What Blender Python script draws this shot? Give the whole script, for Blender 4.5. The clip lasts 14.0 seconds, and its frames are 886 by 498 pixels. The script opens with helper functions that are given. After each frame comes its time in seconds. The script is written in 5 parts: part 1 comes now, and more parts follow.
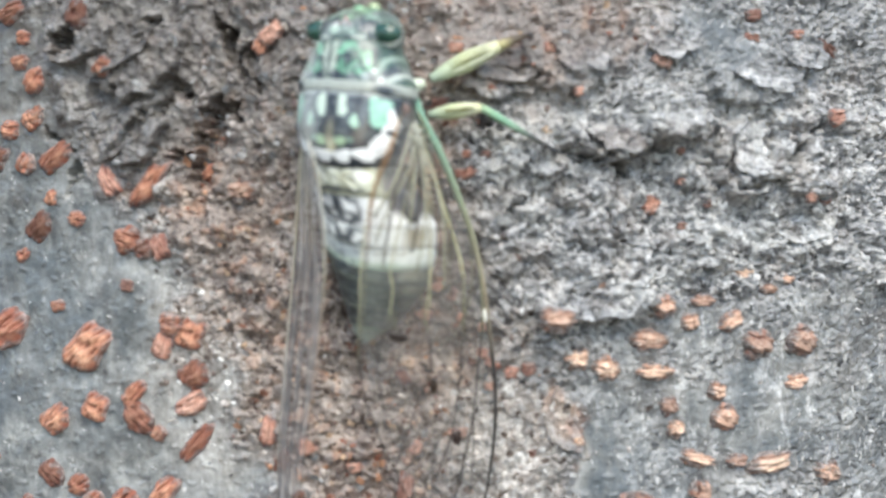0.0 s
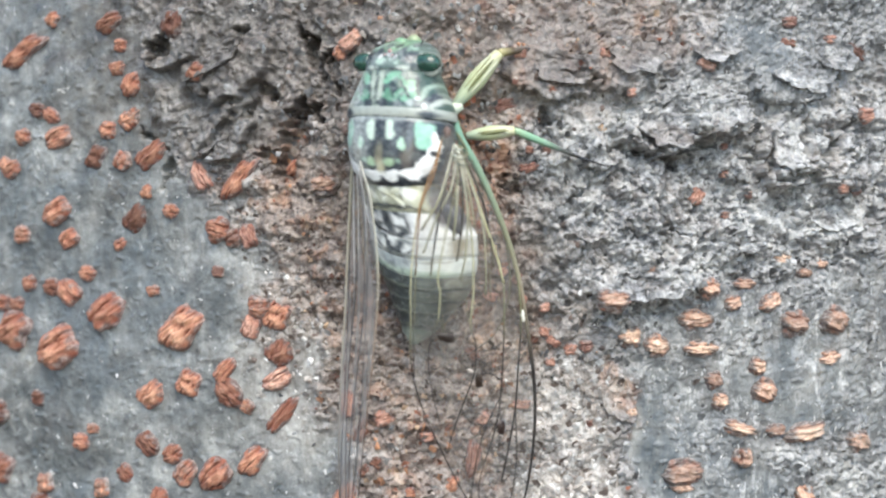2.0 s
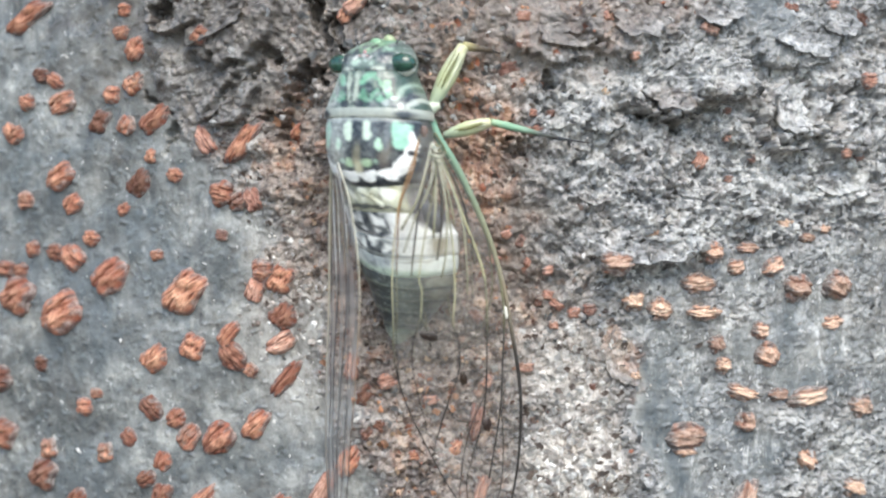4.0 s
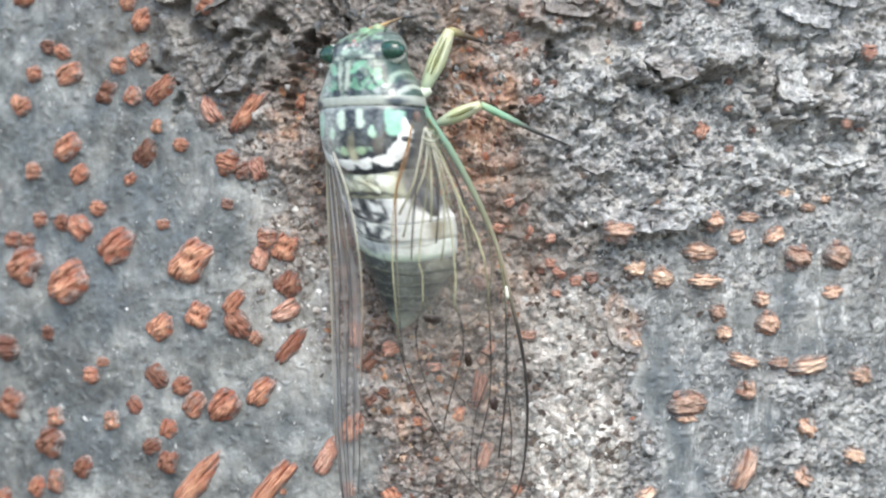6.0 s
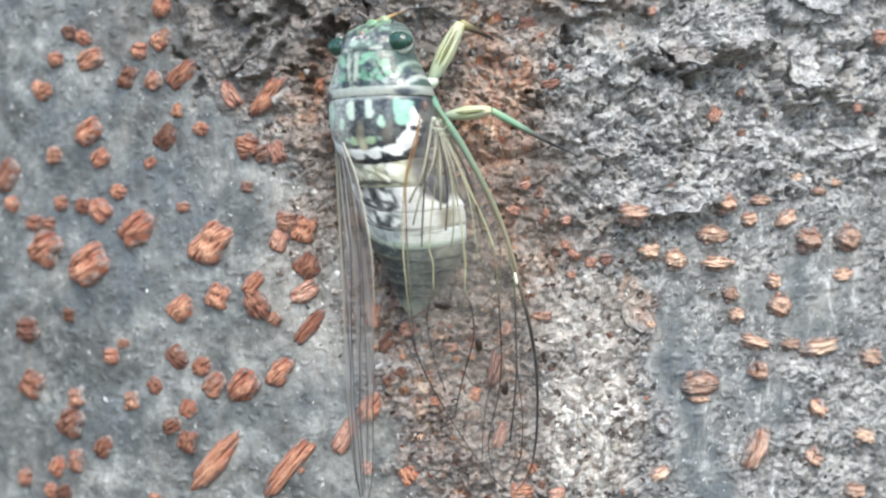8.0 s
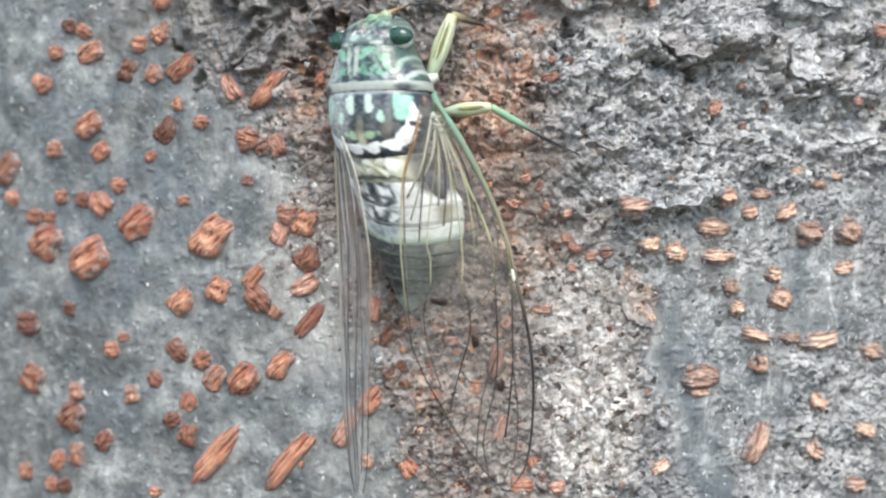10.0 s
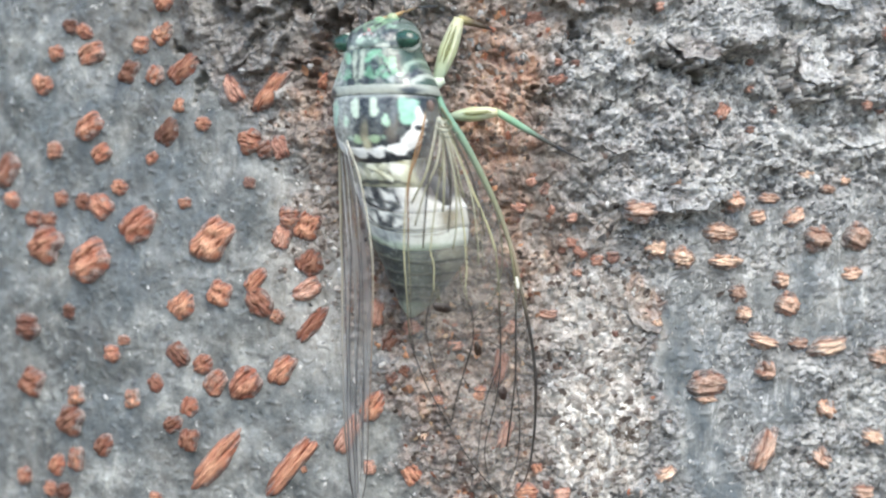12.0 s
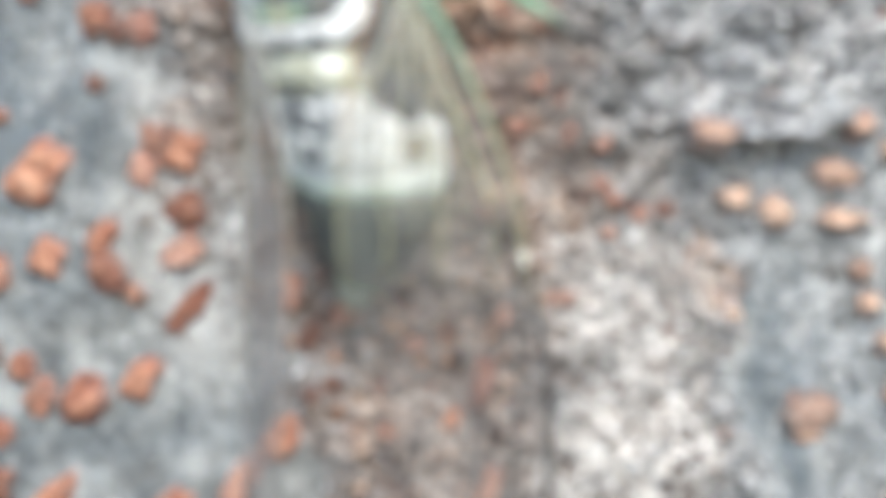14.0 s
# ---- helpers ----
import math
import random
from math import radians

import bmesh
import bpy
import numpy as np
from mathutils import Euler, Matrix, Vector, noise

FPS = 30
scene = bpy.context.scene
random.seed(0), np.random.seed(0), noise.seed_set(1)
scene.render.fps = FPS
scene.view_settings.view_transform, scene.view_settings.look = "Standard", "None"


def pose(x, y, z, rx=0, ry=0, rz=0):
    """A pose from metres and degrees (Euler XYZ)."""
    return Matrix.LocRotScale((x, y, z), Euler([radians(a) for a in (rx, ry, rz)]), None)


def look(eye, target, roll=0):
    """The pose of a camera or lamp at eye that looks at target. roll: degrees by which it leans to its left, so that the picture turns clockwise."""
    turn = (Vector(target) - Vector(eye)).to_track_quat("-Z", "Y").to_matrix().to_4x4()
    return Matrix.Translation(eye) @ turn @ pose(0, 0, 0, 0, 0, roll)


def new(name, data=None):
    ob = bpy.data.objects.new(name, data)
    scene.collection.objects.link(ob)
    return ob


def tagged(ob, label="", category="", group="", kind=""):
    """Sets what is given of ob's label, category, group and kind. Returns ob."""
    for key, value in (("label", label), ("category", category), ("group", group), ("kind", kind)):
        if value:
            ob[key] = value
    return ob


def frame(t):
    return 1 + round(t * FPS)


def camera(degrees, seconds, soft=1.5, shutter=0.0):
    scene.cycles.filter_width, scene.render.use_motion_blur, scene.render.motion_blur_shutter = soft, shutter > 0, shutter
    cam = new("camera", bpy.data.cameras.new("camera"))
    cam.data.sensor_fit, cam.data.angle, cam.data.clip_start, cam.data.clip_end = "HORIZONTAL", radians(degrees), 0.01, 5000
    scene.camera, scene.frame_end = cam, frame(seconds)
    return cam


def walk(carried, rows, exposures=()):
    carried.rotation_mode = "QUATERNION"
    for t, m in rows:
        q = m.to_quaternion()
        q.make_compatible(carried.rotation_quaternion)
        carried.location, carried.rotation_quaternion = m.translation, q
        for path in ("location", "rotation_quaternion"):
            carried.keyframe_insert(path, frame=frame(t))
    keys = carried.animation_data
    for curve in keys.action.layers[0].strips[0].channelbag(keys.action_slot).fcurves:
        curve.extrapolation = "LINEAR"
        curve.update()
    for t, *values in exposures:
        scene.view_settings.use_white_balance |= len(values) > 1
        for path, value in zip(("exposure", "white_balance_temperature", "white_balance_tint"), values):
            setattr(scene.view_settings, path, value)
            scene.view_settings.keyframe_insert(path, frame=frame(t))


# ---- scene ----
# A cicada on the bark of a cherry trunk, seen close. Numbers below are millimetres; MM turns them into metres.
MM = 0.001
cam = camera(40.0, 14.0, soft=2.2, shutter=0.4)
# one fixed focus, a little beyond the insect: the trunk's flank and the last approach fall out of it
cam.data.dof.use_dof, cam.data.dof.focus_distance, cam.data.dof.aperture_fstop = True, 0.157, 12.0

# seconds, eye (mm), yaw, pitch, roll (degrees)
PATH = [
    (0.0, 9.46, -141.04, 16.85, -0.56, -1.92, -0.06), (0.5, 6.11, -143.58, 17.53, -0.51, -1.93, -0.18),
    (1.0, 5.60, -152.20, 16.67, -0.41, -1.94, -0.19), (1.5, 3.60, -154.49, 16.47, -0.29, -1.96, -0.24),
    (2.0, 1.70, -154.60, 15.75, -0.33, -1.90, -0.27), (2.5, 1.19, -154.77, 14.61, -0.35, -1.90, -0.24),
    (3.0, 1.05, -154.88, 13.48, -0.39, -1.91, -0.23), (5.5, 1.19, -155.05, 8.05, -0.33, -1.95, -0.16),
    (6.0, 0.69, -156.59, 7.21, -0.35, -1.96, -0.13), (6.5, 0.04, -158.56, 6.10, -0.32, -1.87, -0.12),
    (7.0, -0.91, -158.94, 5.60, -0.33, -1.88, -0.08), (7.5, -1.55, -159.00, 5.16, -0.38, -1.89, -0.09),
    (8.0, -1.57, -158.98, 4.85, -0.36, -1.93, -0.08), (10.5, -1.34, -158.87, 4.21, -0.27, -2.03, -0.07),
    (11.0, -1.58, -158.78, 4.22, -0.34, -2.00, -0.02), (11.5, -1.50, -158.50, 4.40, -0.29, -2.04, 0.02),
    (12.0, -1.95, -157.16, 4.62, -0.29, -2.00, 0.12), (12.5, -1.78, -155.22, 3.80, -0.32, -1.90, 0.28),
    (12.8, -0.10, -151.31, 2.40, -0.43, -1.91, 0.42), (13.0, 0.76, -147.07, 1.60, -0.54, -1.95, 0.52),
    (13.2, 1.75, -138.90, 0.55, -0.54, -1.95, 0.75), (13.4, 2.50, -129.20, -0.45, -0.56, -1.95, 0.82),
    (13.6, 2.55, -118.50, -1.35, -0.57, -1.90, 0.92), (13.8, 2.10, -108.00, -2.05, -0.58, -1.82, 1.12),
    (14.0, 1.78, -99.08, -2.50, -0.55, -1.75, 1.17),
]


def sight(x, y, z, yaw, pitch, roll):
    yaw, pitch = radians(yaw), radians(pitch)
    eye = Vector((x, y, z)) * MM
    way = Vector((-math.sin(yaw) * math.cos(pitch), math.cos(yaw) * math.cos(pitch), math.sin(pitch)))
    return look(eye, eye + way * 0.1, roll)


walk(cam, [(t, sight(*row)) for t, *row in PATH], exposures=[(0.0, 1.12, 6780, 7), (12.5, 1.12, 6780, 7), (13.0, 1.38, 6780, 7), (13.4, 1.4, 6780, 7), (14.0, 1.4, 6780, 7)])

# ---- light: an open shade under a bright sky, from above on the left ----
SUN = Vector((0.12, -0.62, 0.78)).normalized()
world = bpy.data.worlds.new("world")
scene.world = world
world.use_nodes = True
sky = world.node_tree.nodes.new("ShaderNodeTexSky")
sky.sky_type, sky.sun_disc = "NISHITA", False
sky.sun_elevation, sky.sun_rotation = math.asin(SUN.z), math.atan2(SUN.x, SUN.y)
world.node_tree.links.new(sky.outputs[0], world.node_tree.nodes["Background"].inputs[0])
world.node_tree.nodes["Background"].inputs[1].default_value = 0.15
sun = new("sun", bpy.data.lights.new("sun", "SUN"))
sun.data.energy, sun.data.angle, sun.data.color = 1.7, radians(40), (1.0, 0.95, 0.88)
sun.matrix_basis = look(SUN * 3, (0, 0, 0))


# ---- materials ----
class Nodes:
    """A small wrapper to write node trees in few words."""

    def __init__(self, name, rough=0.6):
        self.mat = bpy.data.materials.new(name)
        self.mat.use_nodes = True
        self.tree = self.mat.node_tree
        self.bsdf = self.tree.nodes["Principled BSDF"]
        self.bsdf.inputs["Roughness"].default_value = rough

    def add(self, kind, **fields):
        node = self.tree.nodes.new("ShaderNode" + kind)
        for key, value in fields.items():
            node.inputs[key.replace("_", " ")].default_value = value
        return node

    def link(self, a, b):
        self.tree.links.new(a, b)
        return self

    def place(self, stretch=(1, 1, 1)):
        node = self.add("Mapping")
        node.inputs["Scale"].default_value = stretch
        self.link(self.add("TexCoord").outputs["Object"], node.inputs["Vector"])
        return node.outputs[0]

    def noise(self, scale, detail=4.0, rough=0.6, where=None, twist=0.0):
        node = self.add("TexNoise", Scale=scale, Detail=detail, Roughness=rough, Distortion=twist)
        self.link(where or self.place(), node.inputs["Vector"])
        return node.outputs["Fac"]

    def ramp(self, value, *stops):
        node = self.add("ValToRGB")
        while len(node.color_ramp.elements) < len(stops):
            node.color_ramp.elements.new(0.5)
        for element, (at, colour) in zip(node.color_ramp.elements, stops):
            element.position = at
            element.color = (*colour, 1) if isinstance(colour, tuple) else (colour, colour, colour, 1)
        self.link(value, node.inputs[0])
        return node.outputs[0]

    def mix(self, factor, a, b, how="MIX"):
        node = self.tree.nodes.new("ShaderNodeMix")
        node.data_type, node.blend_type = "RGBA", how
        for socket, value in ((node.inputs[0], factor), (node.inputs[6], a), (node.inputs[7], b)):
            if isinstance(value, bpy.types.NodeSocket):
                self.link(value, socket)
            else:
                socket.default_value = (*value, 1) if isinstance(value, tuple) else value
        return node.outputs[2]

    def math(self, how, a, b=0.0):
        node = self.tree.nodes.new("ShaderNodeMath")
        node.operation = how
        for socket, value in zip(node.inputs, (a, b)):
            if isinstance(value, bpy.types.NodeSocket):
                self.link(value, socket)
            else:
                socket.default_value = value
        return node.outputs[0]

    def attribute(self, name, colour=False):
        node = self.tree.nodes.new("ShaderNodeAttribute")
        node.attribute_name = name
        return node.outputs["Color" if colour else "Fac"]

    def bump(self, value, strength, distance):
        node = self.add("Bump", Strength=strength, Distance=distance)
        self.link(value, node.inputs["Height"])
        self.link(node.outputs[0], self.bsdf.inputs["Normal"])

    def done(self, colour, rough=None):
        self.link(colour, self.bsdf.inputs["Base Color"])
        if rough is not None:
            self.link(rough, self.bsdf.inputs["Roughness"])
        return self.mat


def bark_material():
    n = Nodes("bark", 0.6)
    rough, rust, pale = n.attribute("rough"), n.attribute("rust"), n.attribute("pale")
    brown, ridge = n.attribute("brown"), n.attribute("ridge")
    tall = n.place((1, 1, 0.4))
    slate = n.ramp(n.noise(120, 7, 0.72), (0.38, (0.088, 0.098, 0.102)), (0.5, (0.168, 0.178, 0.178)), (0.6, (0.29, 0.297, 0.288)))
    streak = n.ramp(n.noise(330, 6, 0.75, tall), (0.52, 0.0), (0.64, 1.0))
    patch = n.ramp(n.noise(95, 4, 0.65), (0.42, 0.15), (0.58, 1.0))
    smooth = n.mix(n.math("MULTIPLY", n.math("MULTIPLY", streak, patch), 0.2), slate, (0.45, 0.45, 0.44))
    place = n.add("SeparateXYZ")
    n.link(n.place(), place.inputs[0])
    east = n.ramp(n.math("MULTIPLY", place.outputs[0], 10.0), (0.22, 0.0), (0.32, 1.0))
    # white smears on the right, with the skin's bright gloss painted in
    smear = n.ramp(n.noise(420, 7, 0.78, n.place((1, 1, 0.3)), 0.5), (0.53, 0.0), (0.61, 1.0))
    smooth = n.mix(n.math("MULTIPLY", n.math("MULTIPLY", smear, east), 0.8), smooth, (0.66, 0.665, 0.665))
    pit = n.ramp(n.noise(420, 4, 0.7), (0.36, 1.0), (0.43, 0.0))
    smooth = n.mix(n.math("MULTIPLY", pit, 0.55), smooth, (0.06, 0.062, 0.07))
    # white specks that paint wet sparkle onto the smooth skin
    speck = n.ramp(n.noise(800, 3, 0.6), (0.66, 0.0), (0.71, 1.0))
    smooth = n.mix(n.math("MULTIPLY", speck, 0.7), smooth, (0.72, 0.71, 0.69))
    crust = n.ramp(n.noise(210, 7, 0.78, None, 0.4), (0.53, 0.0), (0.6, 1.0))
    smooth = n.mix(n.math("MULTIPLY", crust, 0.36), smooth, (0.37, 0.365, 0.345))
    umber = n.ramp(n.noise(150, 6, 0.75, None, 0.9), (0.53, 0.0), (0.64, 1.0))
    smooth = n.mix(n.math("MULTIPLY", umber, 0.55), smooth, (0.12, 0.108, 0.10))
    mottle = n.ramp(n.noise(340, 6, 0.7), (0.36, (0.62, 0.61, 0.60)), (0.5, (0.95, 0.95, 0.95)), (0.64, (1.45, 1.43, 1.40)))
    smooth = n.mix(0.7, smooth, n.mix(1.0, smooth, mottle, "MULTIPLY"))
    blue = n.math("MULTIPLY", n.attribute("slate"), n.ramp(n.noise(240, 5, 0.7, tall), (0.44, 1.0), (0.62, 0.25)))
    smooth = n.mix(blue, smooth, (0.095, 0.113, 0.126))
    fine = n.noise(620, 6, 0.7, None, 0.7)
    grey = n.ramp(fine, (0.36, (0.07, 0.071, 0.075)), (0.45, (0.18, 0.184, 0.19)), (0.54, (0.325, 0.33, 0.338)), (0.64, (0.62, 0.62, 0.618)))
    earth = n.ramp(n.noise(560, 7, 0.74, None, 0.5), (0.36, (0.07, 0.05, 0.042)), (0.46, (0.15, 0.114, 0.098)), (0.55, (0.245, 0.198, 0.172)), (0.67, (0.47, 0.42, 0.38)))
    tone = n.ramp(n.noise(95, 5, 0.68, None, 0.5), (0.38, (0.50, 0.51, 0.54)), (0.47, (0.80, 0.80, 0.81)), (0.54, (1.0, 1.0, 1.0)), (0.62, (1.2, 1.2, 1.19)))
    grey = n.mix(1.0, grey, tone, "MULTIPLY")
    warm = n.ramp(n.noise(150, 3, 0.6), (0.5, 0.0), (0.62, 1.0))
    grey = n.mix(n.math("MULTIPLY", warm, 0.5), grey, earth)
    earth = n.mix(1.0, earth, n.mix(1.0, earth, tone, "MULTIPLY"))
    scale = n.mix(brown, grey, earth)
    # light scale rims, with the glints on raised edges put into the colour
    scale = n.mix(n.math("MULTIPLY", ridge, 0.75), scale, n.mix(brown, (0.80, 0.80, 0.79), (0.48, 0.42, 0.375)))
    hole = n.ramp(n.noise(760, 4, 0.65, None, 1.0), (0.37, 1.0), (0.43, 0.0))
    scale = n.mix(n.math("MULTIPLY", hole, 0.7), scale, (0.045, 0.043, 0.043))
    both = n.mix(rough, smooth, scale)
    crusted = n.math("MULTIPLY", n.attribute("lichen"), n.ramp(n.noise(520, 6, 0.75, tall, 0.8), (0.40, 0.0), (0.56, 1.0)))
    both = n.mix(n.math("MULTIPLY", crusted, n.math("ADD", n.math("MULTIPLY", rough, 0.4), 0.22)), both, (0.60, 0.60, 0.58))
    redden = n.ramp(n.noise(420, 5, 0.7, tall), (0.44, 0.0), (0.56, 1.0))
    tan = n.ramp(n.noise(480, 6, 0.72, tall), (0.36, (0.12, 0.06, 0.042)), (0.46, (0.30, 0.155, 0.105)), (0.55, (0.46, 0.28, 0.19)), (0.65, (0.66, 0.53, 0.42)))
    both = n.mix(n.math("MULTIPLY", rust, n.math("ADD", n.math("MULTIPLY", redden, 0.6), 0.36)), both, tan)
    dark = n.ramp(n.noise(340, 6, 0.75, None, 0.5), (0.38, (0.038, 0.032, 0.028)), (0.5, (0.085, 0.074, 0.065)), (0.64, (0.20, 0.182, 0.162)))
    both = n.mix(n.math("MULTIPLY", n.attribute("old"), 0.9), both, dark)
    chalk = n.ramp(n.noise(560, 8, 0.75, tall, 0.8), (0.38, (0.11, 0.085, 0.068)), (0.46, (0.31, 0.27, 0.235)), (0.54, (0.56, 0.525, 0.485)), (0.65, (0.85, 0.825, 0.785)))
    both = n.mix(pale, both, chalk)
    grain = n.math("ADD", n.noise(1500, 4, 0.7), n.math("MULTIPLY", n.noise(520, 4, 0.65), 1.4))
    n.bump(n.math("MULTIPLY", grain, n.math("ADD", n.math("MULTIPLY", rough, 0.65), 0.35)), 0.7, 0.0004)
    n.bsdf.inputs["Specular IOR Level"].default_value = 0.6
    return n.done(both, n.ramp(n.noise(300), (0.38, 0.2), (0.62, 0.5)))


def lenticel_material(name, deep, warm, crest, dim=0.34):
    """Corky blisters: dark red flanks, orange faces, a grey fringe of torn skin; highlights painted on the crests,
    shade in the splits.
    """
    n = Nodes(name, 0.55)
    shade = n.tree.nodes.new("ShaderNodeObjectInfo").outputs["Random"]
    grain = n.noise(3.2, 7, 0.78, n.place((0.6, 2.4, 1.0)))
    lit = n.mix(n.ramp(grain, (0.36, 0.0), (0.56, 1.0)), deep, warm)
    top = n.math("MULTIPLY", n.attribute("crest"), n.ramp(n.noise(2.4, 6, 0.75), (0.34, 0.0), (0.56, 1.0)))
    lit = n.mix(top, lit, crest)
    lit = n.mix(1.0, lit, n.ramp(shade, (0.02, (dim, 0.97 * dim, dim)), (0.28, (0.33 + dim, 0.29 + dim, 0.29 + dim)), (0.55, (1.0, 0.97, 0.96)), (0.97, (1.18, 1.25, 1.25))), "MULTIPLY")
    other = n.math("FRACT", n.math("MULTIPLY", shade, 7.31))
    drab = n.ramp(n.noise(1.6, 5, 0.7), (0.42, (0.10, 0.075, 0.065)), (0.5, (0.24, 0.185, 0.165)), (0.62, (0.46, 0.38, 0.345)))
    lit = n.mix(n.math("MULTIPLY", n.ramp(other, (0.68, 0.0), (1.0, 0.9)), n.ramp(n.noise(1.1, 4, 0.7), (0.42, 0.0), (0.56, 1.0))), lit, drab)
    skin = n.ramp(n.noise(3.4, 5, 0.7), (0.40, (0.08, 0.07, 0.065)), (0.5, (0.20, 0.185, 0.18)), (0.62, (0.46, 0.44, 0.42)))
    lit = n.mix(n.attribute("rim"), lit, skin)
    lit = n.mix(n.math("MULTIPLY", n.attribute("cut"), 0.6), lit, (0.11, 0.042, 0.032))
    n.bump(grain, 0.8, 0.0003)
    return n.done(lit)


def flake_material():
    n = Nodes("bark_flakes", 0.6)
    mott = n.ramp(n.noise(1400, 4, 0.7), (0.35, 0.6), (0.65, 1.15))
    return n.done(n.mix(1.0, n.attribute("tone", True), mott, "MULTIPLY"))


def tone_material(name, rough, speckle=0.25, scale=900.0, coat=0.0, relief=0.0002):
    """Colours from the mesh's own pattern of markings, broken up by fine grain."""
    n = Nodes(name, rough)
    grain = n.noise(scale, 5, 0.7)
    colour = n.mix(n.math("MULTIPLY", n.ramp(grain, (0.5, 0.0), (0.68, 1.0)), speckle), n.attribute("tone", True), (0.62, 0.66, 0.64))
    n.bsdf.inputs["Coat Weight"].default_value = coat
    n.bump(grain, 0.5, relief)
    return n.done(colour)


def wing_material(name, veil, milk, sheen, streaks=0.0):
    """A clear membrane with a slight veil; streaks makes the veil denser along the wing."""
    n = Nodes(name)
    clear = n.add("BsdfTransparent", Color=(0.97, 0.96, 0.95, 1))
    gloss = n.add("BsdfGlossy", Roughness=0.28)
    cloud = n.add("BsdfDiffuse", Color=milk)
    haze, both = n.add("MixShader", Fac=veil), n.add("MixShader")
    if streaks:
        pleat = n.ramp(n.noise(700, 4, 0.6, n.place((1, 1, 0.06)), 0.6), (0.4, 0.0), (0.62, 1.0))
        n.link(n.math("ADD", n.math("MULTIPLY", pleat, streaks), veil), haze.inputs[0])
    n.link(clear.outputs[0], haze.inputs[1]).link(cloud.outputs[0], haze.inputs[2])
    fresnel = n.add("Fresnel", IOR=1.45)
    n.link(n.math("MULTIPLY", fresnel.outputs[0], sheen), both.inputs[0])
    n.link(haze.outputs[0], both.inputs[1]).link(gloss.outputs[0], both.inputs[2])
    bump = n.add("Bump", Strength=0.5, Distance=0.0004)
    n.link(n.noise(260, 2, 0.5), bump.inputs["Height"])
    n.link(bump.outputs[0], gloss.inputs["Normal"])
    n.link(both.outputs[0], n.tree.nodes["Material Output"].inputs["Surface"])
    return n.mat


def eye_material():
    n = Nodes("eye", 0.18)
    n.bsdf.inputs["Coat Weight"].default_value = 0.6
    return n.done(n.ramp(n.noise(2500, 2), (0.3, (0.008, 0.03, 0.022)), (0.7, (0.03, 0.10, 0.07))))


def soil_material():
    n = Nodes("soil", 0.9)
    n.bump(n.noise(40), 0.6, 0.01)
    return n.done(n.ramp(n.noise(9, 7), (0.3, (0.05, 0.04, 0.03)), (0.7, (0.13, 0.105, 0.08))))


BARK, FLAKE = bark_material(), flake_material()
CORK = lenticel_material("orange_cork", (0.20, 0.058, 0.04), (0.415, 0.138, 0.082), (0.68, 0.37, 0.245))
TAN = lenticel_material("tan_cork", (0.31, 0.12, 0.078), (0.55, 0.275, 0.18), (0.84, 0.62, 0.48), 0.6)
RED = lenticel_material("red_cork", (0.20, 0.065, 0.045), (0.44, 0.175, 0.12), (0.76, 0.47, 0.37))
SHELL = tone_material("cicada_shell", 0.34, 0.13, 1500, 0.2, 0.00006)
BELLY = tone_material("cicada_abdomen", 0.46, 0.2, 1600, 0.1, 0.00008)
LEG = tone_material("cicada_leg", 0.42, 0.12, 900)
VEIN = tone_material("wing_vein", 0.35, 0.05, 900)
WING, FOLDED, EYE, SOIL = wing_material("wing_membrane", 0.06, (0.70, 0.70, 0.68, 1), 0.25), wing_material("folded_membrane", 0.04, (0.80, 0.79, 0.78, 1), 0.2, 0.16), eye_material(), soil_material()


# ---- mesh helpers ----
def mesh_of(name, points, faces, material, smooth=True):
    """A mesh from points in millimetres."""
    data = bpy.data.meshes.new(name)
    data.from_pydata([tuple(MM * c for c in p) for p in points], [], faces)
    data.polygons.foreach_set("use_smooth", [smooth] * len(data.polygons))
    data.materials.append(material)
    data.update()
    return data


def part(name, data, parent, label=""):
    ob = new(name, data)
    ob.parent = parent
    return tagged(ob, label)


def toned(data, colours):
    layer = data.color_attributes.new("tone", "FLOAT_COLOR", "POINT")
    layer.data.foreach_set("color", np.c_[np.clip(colours, 0, 1), np.ones(len(colours))].astype(np.float32).ravel())
    return data


def spline(rows, count):
    """Rows of numbers, glided through by a Catmull-Rom curve."""
    rows = np.array(rows, float)
    padded = np.vstack([2 * rows[0] - rows[1], rows, 2 * rows[-1] - rows[-2]])
    at = np.linspace(0, len(rows) - 1, count)
    k = np.minimum(at.astype(int), len(rows) - 2)
    f = (at - k)[:, None]
    a, b, c, d = padded[k], padded[k + 1], padded[k + 2], padded[k + 3]
    return 0.5 * (2 * b + (c - a) * f + (2 * a - 5 * b + 4 * c - d) * f**2 + (3 * b - a - 3 * c + d) * f**3)


def rings(sections):
    """Faces that join equal closed rings, with both ends closed by fans."""
    count, around = len(sections), len(sections[0])
    points = [p for ring in sections for p in ring] + [np.mean(sections[0], 0), np.mean(sections[-1], 0)]
    faces = [(i * around + j, i * around + (j + 1) % around, (i + 1) * around + (j + 1) % around, (i + 1) * around + j)
             for i in range(count - 1) for j in range(around)]
    low, high = count * around, count * around + 1
    faces += [(low, (j + 1) % around, j) for j in range(around)]
    faces += [(high, (count - 1) * around + j, (count - 1) * around + (j + 1) % around) for j in range(around)]
    return points, faces


